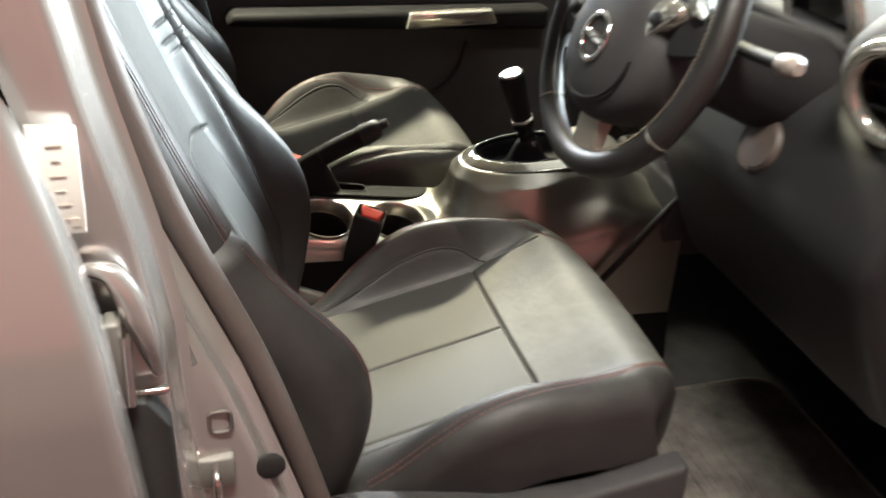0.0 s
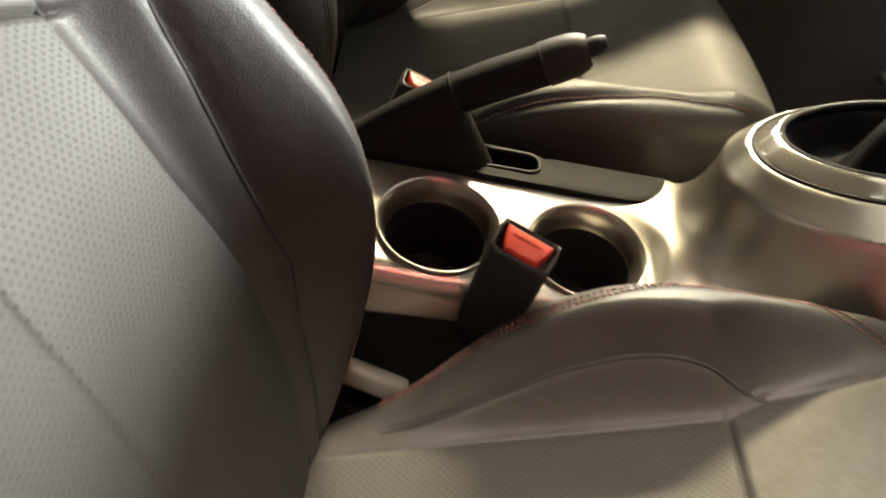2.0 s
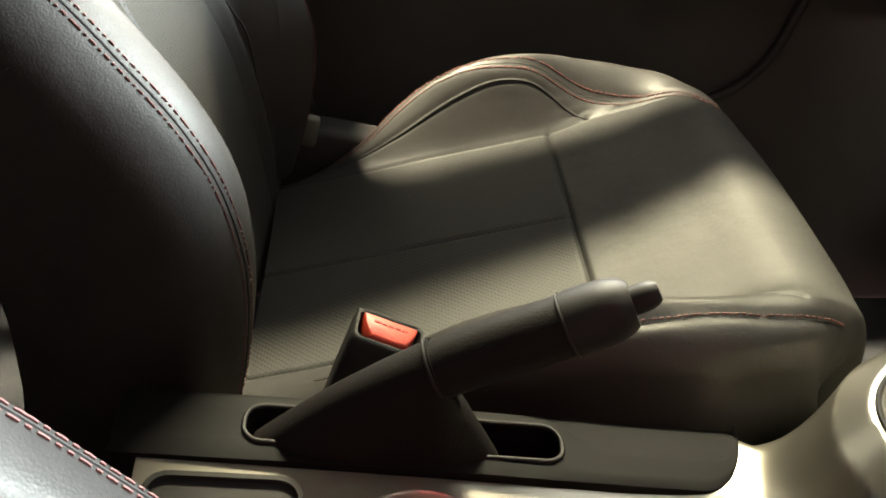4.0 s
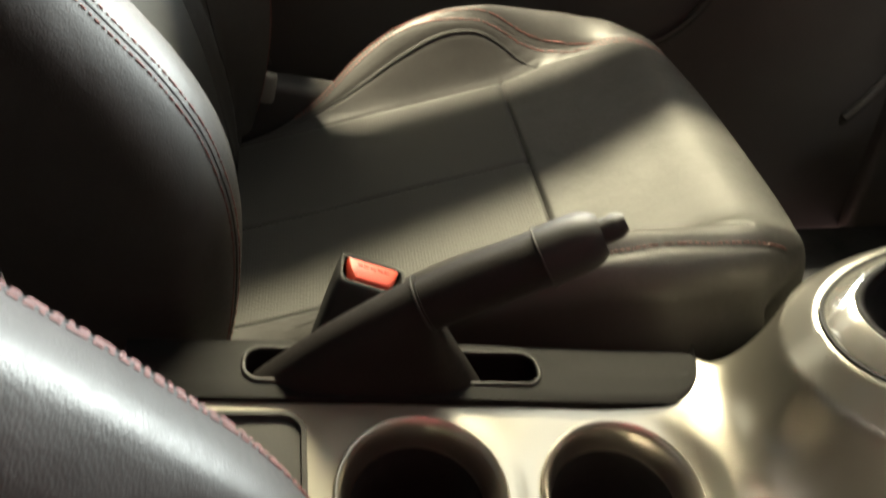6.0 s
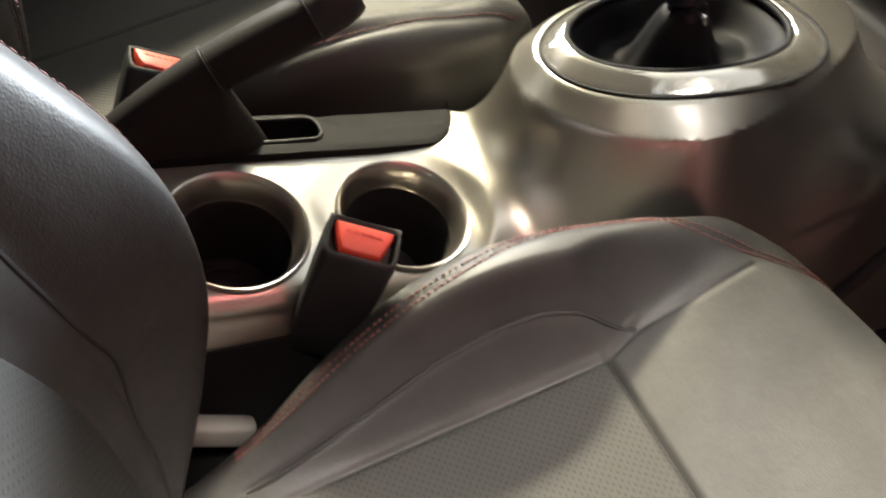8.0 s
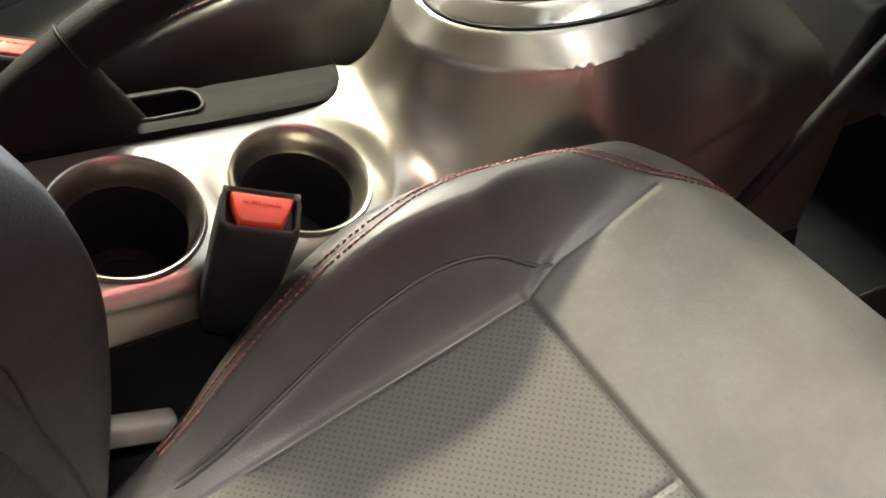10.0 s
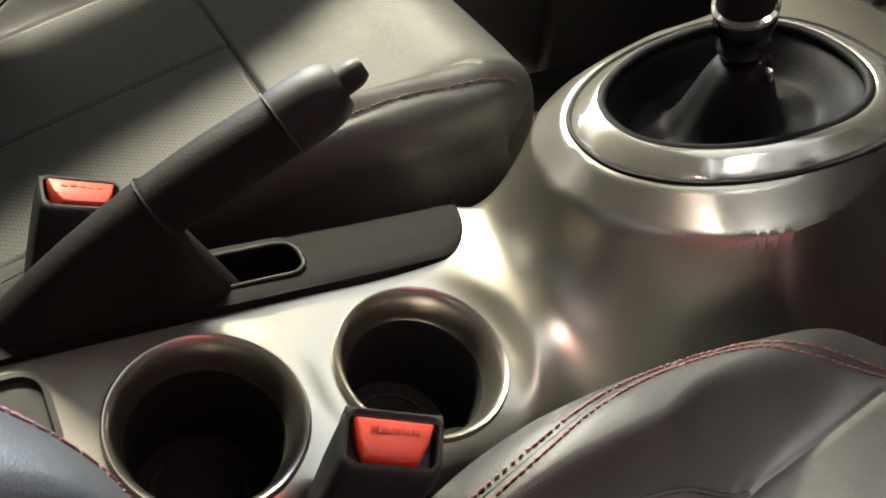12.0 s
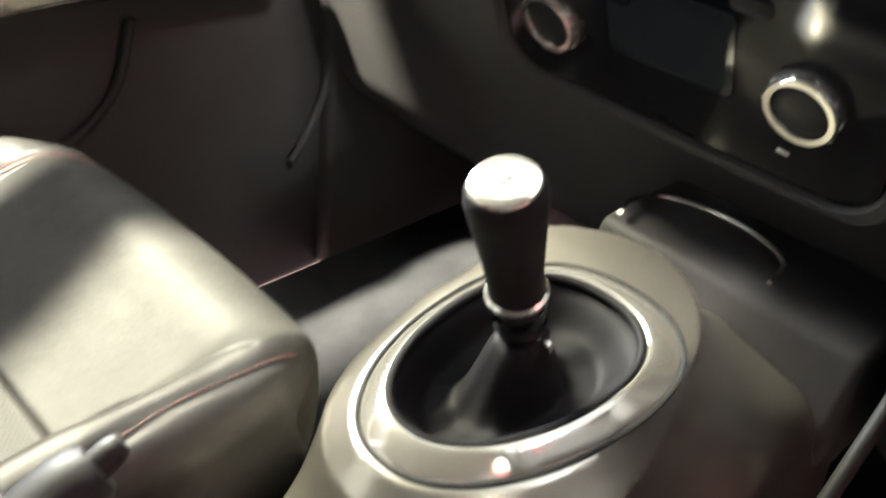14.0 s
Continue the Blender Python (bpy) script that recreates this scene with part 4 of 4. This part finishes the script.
def dash_ring(name, at, radius, thick, material, turn, label=""):
    m = Matrix.Translation(at) @ turn
    return part(name, tube([m @ Vector((0, radius * math.cos(a), radius * math.sin(a))) for a in np.linspace(0, 2 * math.pi, 56, endpoint=False)], thick, 10, closed=True), material, dash, label)


lean = Matrix.Rotation(radians(-15), 4, "Y")
dash_ring("gauge_ring", (0.475, -0.312, 1.075), 0.074, 0.008, SATIN, lean, "satin silver gauge ring")
dash_ring("gauge_ring", (0.47, -0.312, 1.075), 0.062, 0.0028, CHROME, lean)
part("gauge_face", lathe([(0.078, 0.0), (0.07, 0.012), (0.0, 0.012)], (0.47, -0.312, 1.075), Matrix.Rotation(radians(75), 4, "Y"), 40), GLOSS_BLACK, dash)
out = Matrix.Rotation(radians(14), 4, "Z") @ Matrix.Rotation(radians(-12), 4, "Y")
vent = dash_ring("air_vent", (0.40, -0.545, 1.055), 0.052, 0.0115, SATIN, out, "round air vent with a thick silver ring")
m = Matrix.Translation((0.41, -0.545, 1.055)) @ out
part("vent_well", lathe([(0.05, 0.0), (0.045, 0.025), (0.0, 0.03)], m @ Vector((0, 0, 0)), out @ Matrix.Rotation(radians(90), 4, "Y"), 36), DARK_HOLE, vent)
for k in (-1, 0, 1):
    part("vane", box((0.012, 0.084 - 0.012 * abs(k), 0.003), m @ Vector((0.006, 0, 0.026 * k)), 0.001, turn=out @ Matrix.Rotation(radians(25), 4, "Y")), PLASTIC, vent)
part("vent_surround", lathe([(0.085, 0.03), (0.08, 0.005), (0.068, -0.004)], (0.41, -0.545, 1.055), out @ Matrix.Rotation(radians(90), 4, "Y"), 40), PLASTIC_SOFT, dash)

# ---------- column stalk ----------
stalk = thing("column_stalk", "black column stalk with a pale switch tip", "stalk")
part("arm", tube(spline([(0.31, -0.37, 1.06), (0.305, -0.43, 1.066), (0.3, -0.49, 1.075)], 12), [0.0085] * 12, 12), PLASTIC, stalk)
part("tip", tube(spline([(0.3, -0.487, 1.0745), (0.298, -0.505, 1.077), (0.297, -0.52, 1.079)], 8), [0.011, 0.0125, 0.0128, 0.0128, 0.0126, 0.012, 0.0105, 0.007], 16), TIP, stalk, "pale grey rotary tip")

# ---------- climate panel ----------
climate = thing("climate_panel", "gloss black climate control panel with two silver-ringed dials", "control panel")
pm = Matrix.Translation((0.425, 0.083, 0.905)) @ Matrix.Rotation(radians(-24), 4, "Y")


def on_face(y, z, out=0.0):
    return pm @ Vector((-out, y, z))


slab = [[on_face(y, z, o) for y, z in rounded(w, h, 0.035, 8)] for w, h, o in ((0.33, 0.19, -0.2), (0.33, 0.19, -0.004), (0.326, 0.186, 0.0), (0.318, 0.178, 0.001))]
part("surround", loft([[on_face(y, z, o) for y, z in rounded(w, h, 0.04, 8)] for w, h, o in ((0.352, 0.212, -0.2), (0.354, 0.214, -0.004), (0.348, 0.208, 0.003), (0.334, 0.194, 0.003), (0.328, 0.188, -0.003))]), PLASTIC_SOFT, climate, "matt black raised surround", angle=25)
part("face", loft(slab), GLOSS_BLACK, climate, angle=8)
part("screen", loft([[on_face(y, z, o) for y, z in rounded(0.105, 0.07, 0.008)] for o in (0.0, 0.0025)]), SCREEN, climate, "dark glossy screen, switched off")
turn = pm.to_3x3().to_4x4() @ Matrix.Rotation(radians(-90), 4, "Y")
for y, dz in ((-0.106, -0.014), (0.106, -0.028)):
    dial = part("dial", lathe([(0.0265, 0.0), (0.027, 0.003), (0.0262, 0.010), (0.0248, 0.0125), (0.0205, 0.012), (0.0195, 0.0095)], on_face(y, dz, 0.0), turn, 40), SATIN, climate, "satin silver ringed dial")
    part("dial_cap", lathe([(0.0196, 0.009), (0.018, 0.0105), (0.0, 0.011)], on_face(y, dz, 0.0), turn, 40), PLASTIC, dial)
    for k in range(10):
        a = 2 * math.pi * k / 10
        part("ridge", box((0.003, 0.003, 0.007), on_face(y + 0.0266 * math.cos(a), dz + 0.0266 * math.sin(a), 0.006), 0.001, turn=turn), SATIN, dial)
    part("marker", box((0.004, 0.01, 0.004), on_face(y + 0.012, -0.062, 0.002), 0.001, turn=pm.to_3x3().to_4x4()), CHROME, climate)
for y, z in ((-0.062, 0.045), (-0.02, 0.056), (0.022, 0.056), (0.064, 0.045)):
    part("button", loft([[on_face(y + a, z + b, o) for a, b in rounded(w, 0.012, 0.004)] for w, o in ((0.03, 0.0), (0.03, 0.002), (0.027, 0.003))]), PLASTIC, climate)

# ---------- cubby in front of the lever ----------
cubby = thing("cubby", "black open storage cubby with a thin chrome edge", "storage tray")
part("shelf", prism([(0.43, 0.66), (0.45, 0.73), (0.58, 0.733), (0.6, 0.60), (0.43, 0.60)], -0.115, 0.118, 0.008, 3), PLASTIC_SOFT, cubby)
part("edge_trim", tube(spline([(0.455, 0.104, 0.738), (0.475, 0.108, 0.74), (0.505, 0.096, 0.74), (0.52, 0.052, 0.74), (0.513, 0.002, 0.74), (0.495, -0.022, 0.74), (0.465, -0.027, 0.738)], 40), 0.0024, 8), CHROME, cubby, "thin bright edge trim")

# ---------- floor mat ----------
mat = thing("floor_mat", "worn dark ribbed floor mat with grey scuffs", "floor mat")
part("mat_base", loft([[Vector((0.42 + x, -0.36 + y, z)) for x, y in rounded(w, h, 0.05)] for w, h, z in ((0.56, 0.42, 0.331), (0.56, 0.42, 0.337), (0.552, 0.412, 0.339))]), MAT, mat)
part("mat_edge", tube([Vector((0.42 + x, -0.36 + y, 0.339)) for x, y in rounded(0.552, 0.412, 0.05)], 0.004, 8, closed=True), MAT, mat)
for k in range(11):
    part("rib", box((0.008, 0.26, 0.004), (0.3 + 0.02 * k, -0.38, 0.3405), 0.0015), MAT, mat)

# ---------- belt anchor ----------
anchor = thing("belt_anchor", "grey seat belt tongue hanging beside the seat", "seat belt")
part("tongue", box((0.032, 0.012, 0.036), (-0.227, 0.547, 0.632), 0.005, turn=Matrix.Rotation(radians(12), 4, "Y")), HINGE, anchor)
part("strap", prism([(-0.246, 0.648), (-0.214, 0.654), (-0.3, 1.1), (-0.335, 1.1)], 0.552, 0.556, 0.001), WEBBING, anchor)

# ---------- cabin shell ----------
tagged(part("floor", box((1.9, 1.3, 0.05), (0.0, 0, 0.305), 0.004), CARPET), "dark grey cabin carpet", "carpet", kind="structure")
tagged(part("trim_sill", box((1.3, 0.1, 0.1), (0.15, -0.68, 0.36), 0.02, 3), BODY_PAINT), "painted door sill", "sill", kind="structure")
# Unseen roof; its outline is set by where lamp light must be cut off.
tagged(part("roof", loft([[Vector((x, y, z)) for x, y in ((-1.25, -0.582), (-0.12, -0.582), (0.14, -0.5), (0.25, -0.42), (0.27, 0.028), (0.25, 0.5), (0.1, 0.638), (-1.25, 0.638))] for z in (1.48, 1.52)]), HEADLINER), "unseen roof with light grey headliner, blocking the lamps", "roof", kind="structure")
tagged(part("wall_front", box((0.05, 1.36, 0.9), (1.0, 0, 0.7), 0.01), PLASTIC), "dark bulkhead below the dashboard", "bulkhead", kind="structure")
for side in (1, -1):
    tagged(part("wall_kick", box((0.45, 0.05, 0.75), (0.82, side * 0.68, 0.68), 0.01), PLASTIC_SOFT), "dark kick panel beside the footwell", "kick panel", kind="structure")
tagged(part("wall_rear", box((0.05, 1.3, 1.1), (-1.2, 0, 0.9), 0.01), PLASTIC), "rear of the cabin", "cabin wall", kind="structure")
far_door = tagged(part("door_1", box((2.1, 0.06, 0.76), (-0.1, 0.71, 0.67), 0.02, 3), PLASTIC_SOFT), "black far door panel with armrest", "car door", kind="structure")
part("armrest", prism([(-0.22, 0.80), (-0.205, 0.828), (0.5, 0.826), (0.5, 0.775), (0.1, 0.785)], 0.615, 0.69, 0.012, 3), DARK_TRIM, far_door, "padded black armrest")
part("pocket_edge", tube(spline([(0.16, 0.672, 0.585), (0.256, 0.668, 0.622), (0.30, 0.668, 0.665), (0.325, 0.668, 0.74)], 24), 0.006, 8), PLASTIC, far_door, "curved edge of the door pocket")
part("grille_edge", tube(spline([(0.54, 0.672, 0.5), (0.56, 0.668, 0.53), (0.59, 0.668, 0.585), (0.6, 0.668, 0.63)], 16), 0.007, 8), PLASTIC_SOFT, far_door)
part("door_handle", prism([(0.163, 0.786), (0.172, 0.824), (0.36, 0.828), (0.375, 0.795)], 0.606, 0.63, 0.006, 3), SATIN, far_door, "silver pull handle")
# Unseen pillar, sloped so its shadow ends the lit patch on the passenger seat.
tagged(part("pillar_far", prism([(-0.6, 1.0), (-0.33, 1.0), (-0.45, 1.48), (-0.6, 1.48)], 0.62, 0.70, 0.015, 3), HEADLINER), "unseen far door pillar, placed to cut the lamp light", "door pillar", kind="structure")
# Unseen opaque pane, added to keep a hall lamp off the rear floor.
tagged(part("blocker_pane", box((0.62, 0.006, 0.45), (-0.91, 0.672, 1.27), 0.002), GLOSS_BLACK), "unseen dark pane that keeps lamp light off the rear floor", "window", kind="structure")
SEAL_LINE = [(0.34, -0.15), (0.45, -0.175), (0.6, -0.2), (0.715, -0.226), (0.885, -0.275), (1.02, -0.328), (1.118, -0.358), (1.198, -0.376), (1.4, -0.41)]
EDGE_LINE = [(0.34, -0.32), (0.793, -0.338), (0.873, -0.344), (0.961, -0.346), (1.047, -0.357), (1.15, -0.379), (1.213, -0.389), (1.4, -0.43)]
DOOR_LINE = [(0.34, -0.355), (0.84, -0.37), (0.994, -0.381), (1.064, -0.394), (1.165, -0.419), (1.4, -0.47)]
rings = []
for z in np.linspace(0.34, 1.42, 50):
    xs, xe, xr = table(z, SEAL_LINE), table(z, EDGE_LINE), table(z, DOOR_LINE)
    ins = 0.05 * max(0.0, z - 0.9)
    ring = [(xr - 0.05, -0.712), (xe - 0.012, -0.7125), (xe - 0.006, -0.711), (xe - 0.002, -0.708), (xe + 0.0005, -0.703), (xe + 0.005, -0.688), (xe + 0.009, -0.6825), (xe + 0.016, -0.680), (xs - 0.038, -0.677), (xs - 0.032, -0.675), (xs - 0.028, -0.670), (xs - 0.020, -0.656), (xs - 0.012, -0.652), (xs - 0.008, -0.63), (xs - 0.02, -0.585), (xr - 0.05, -0.585)]
    rings.append([Vector((x, y + ins, z)) for x, y in ring])
pillar = tagged(part("pillar", loft(rings), BODY_PAINT), "pale metallic painted door pillar with a sticker", "door pillar", kind="structure")
part("door_seal", tube(spline([(x, -0.645 + 0.05 * max(0, z - 0.9), z) for z, x in SEAL_LINE], 50), 0.0115, 12), RUBBER, pillar, "grey-brown rubber door seal")
rings = []
for z in np.linspace(0.36, 1.4, 44):
    lean = 0.3 * max(0.0, z - 0.97) ** 1.25 + 0.02 * max(0.0, 0.75 - z)
    front_edge = table(z, DOOR_LINE)
    ring = [(-1.25, -0.735), (front_edge, -0.735), (front_edge + 0.0015, -0.745), (front_edge, -0.768), (front_edge - 0.004, -0.774), (front_edge - 0.014, -0.778), (-0.8, -0.785), (-1.25, -0.785)]
    rings.append([Vector((x, min(y + lean, -0.731), z)) for x, y in ring])
tagged(part("door_2", loft(rings), BODY_PAINT), "pale metallic rear door, shut", "car door", kind="structure")
# Solid black strip stands in for the darkness inside the open recess.
part("recess_shade_strip", prism([(-0.40, 0.36), (-0.343, 0.36), (-0.347, 0.9), (-0.362, 0.925), (-0.40, 0.93)], -0.733, -0.7135, 0.002), RUBBER_BLACK, pillar, "black strip standing in for the dark recess beside the rear door")
part("recess_lip", tube(spline([(-0.4, -0.716, 1.035), (-0.375, -0.72, 1.03), (-0.36, -0.722, 0.99), (-0.352, -0.718, 0.94)], 24), [0.004 + 0.007 * math.sin(math.pi * k / 23) for k in range(24)], 10), BODY_PAINT, pillar)
part("hinge_strap", box((0.012, 0.02, 0.07), (-0.378, -0.728, 0.965), 0.003), HINGE, pillar)
part("hinge_pin", tube([(-0.372, -0.738, 0.93), (-0.37, -0.738, 0.99)], 0.004, 10), CHROME, pillar)
part("hinge_plate", box((0.03, 0.008, 0.006), (-0.36, -0.722, 0.928), 0.002), CHROME, pillar)
striker = part("striker_plate", prism([(-0.334, 0.785), (-0.302, 0.785), (-0.302, 0.818), (-0.334, 0.818)], -0.686, -0.672, 0.003), HINGE, pillar, "steel striker plate")
part("striker_loop", tube(spline([(-0.318, -0.684, 0.79), (-0.318, -0.704, 0.791), (-0.318, -0.706, 0.801), (-0.318, -0.704, 0.812), (-0.318, -0.684, 0.813)], 24), 0.0035, 10), CHROME, striker)
part("pillar_hole", tube([Vector((-0.311, -0.6795, 0.853)) + Vector((x, 0, z)) for x, z in rounded(0.018, 0.022, 0.005)], 0.0018, 6, closed=True), RUBBER, pillar)
part("plug", lathe([(0.014, 0.0), (0.014, 0.003), (0.011, 0.005), (0.0, 0.004)], (-0.272, -0.672, 0.79), Matrix.Rotation(radians(90), 4, "X"), 24), RUBBER_BLACK, pillar)
sticker = part("sticker", prism([(-0.416, 1.061), (-0.386, 1.061), (-0.383, 1.137), (-0.413, 1.139)], -0.7155, -0.7125, 0.001), CARD, pillar, "white data sticker with small print")
for k in range(6):
    part("print_line", box((0.006 if k % 2 else 0.010, 0.0012, 0.0008), (-0.398, -0.7158, 1.125 - 0.0105 * k), 0), INK, sticker)
part("print_mark", box((0.006, 0.0012, 0.006), (-0.392, -0.7158, 1.07), 0), INK, sticker)
# ---------- showroom ----------
tagged(part("ground", box((14, 14, 0.1), (0, 0, -0.05), 0), TILE), "dark red carpeted showroom floor", "floor", kind="structure")
# Unseen closing walls; the south one is red only for what the console reflects.
for name, size, at, mat in (("wall_north", (14, 0.1, 3.4), (0, 5, 1.6), PLASTER), ("wall_south", (14, 0.1, 3.4), (0, -5, 1.6), RED_BACKDROP), ("wall_east", (0.1, 10, 3.4), (6, 0, 1.6), PLASTER), ("wall_west", (0.1, 10, 3.4), (-6, 0, 1.6), PLASTER)):
    tagged(part(name, box(size, at, 0), mat), "plain painted hall wall", "wall", kind="structure")
tagged(part("ceiling", box((14, 14, 0.1), (0, 0, 3.3), 0), PLASTER), "plain hall ceiling", "ceiling", kind="structure")
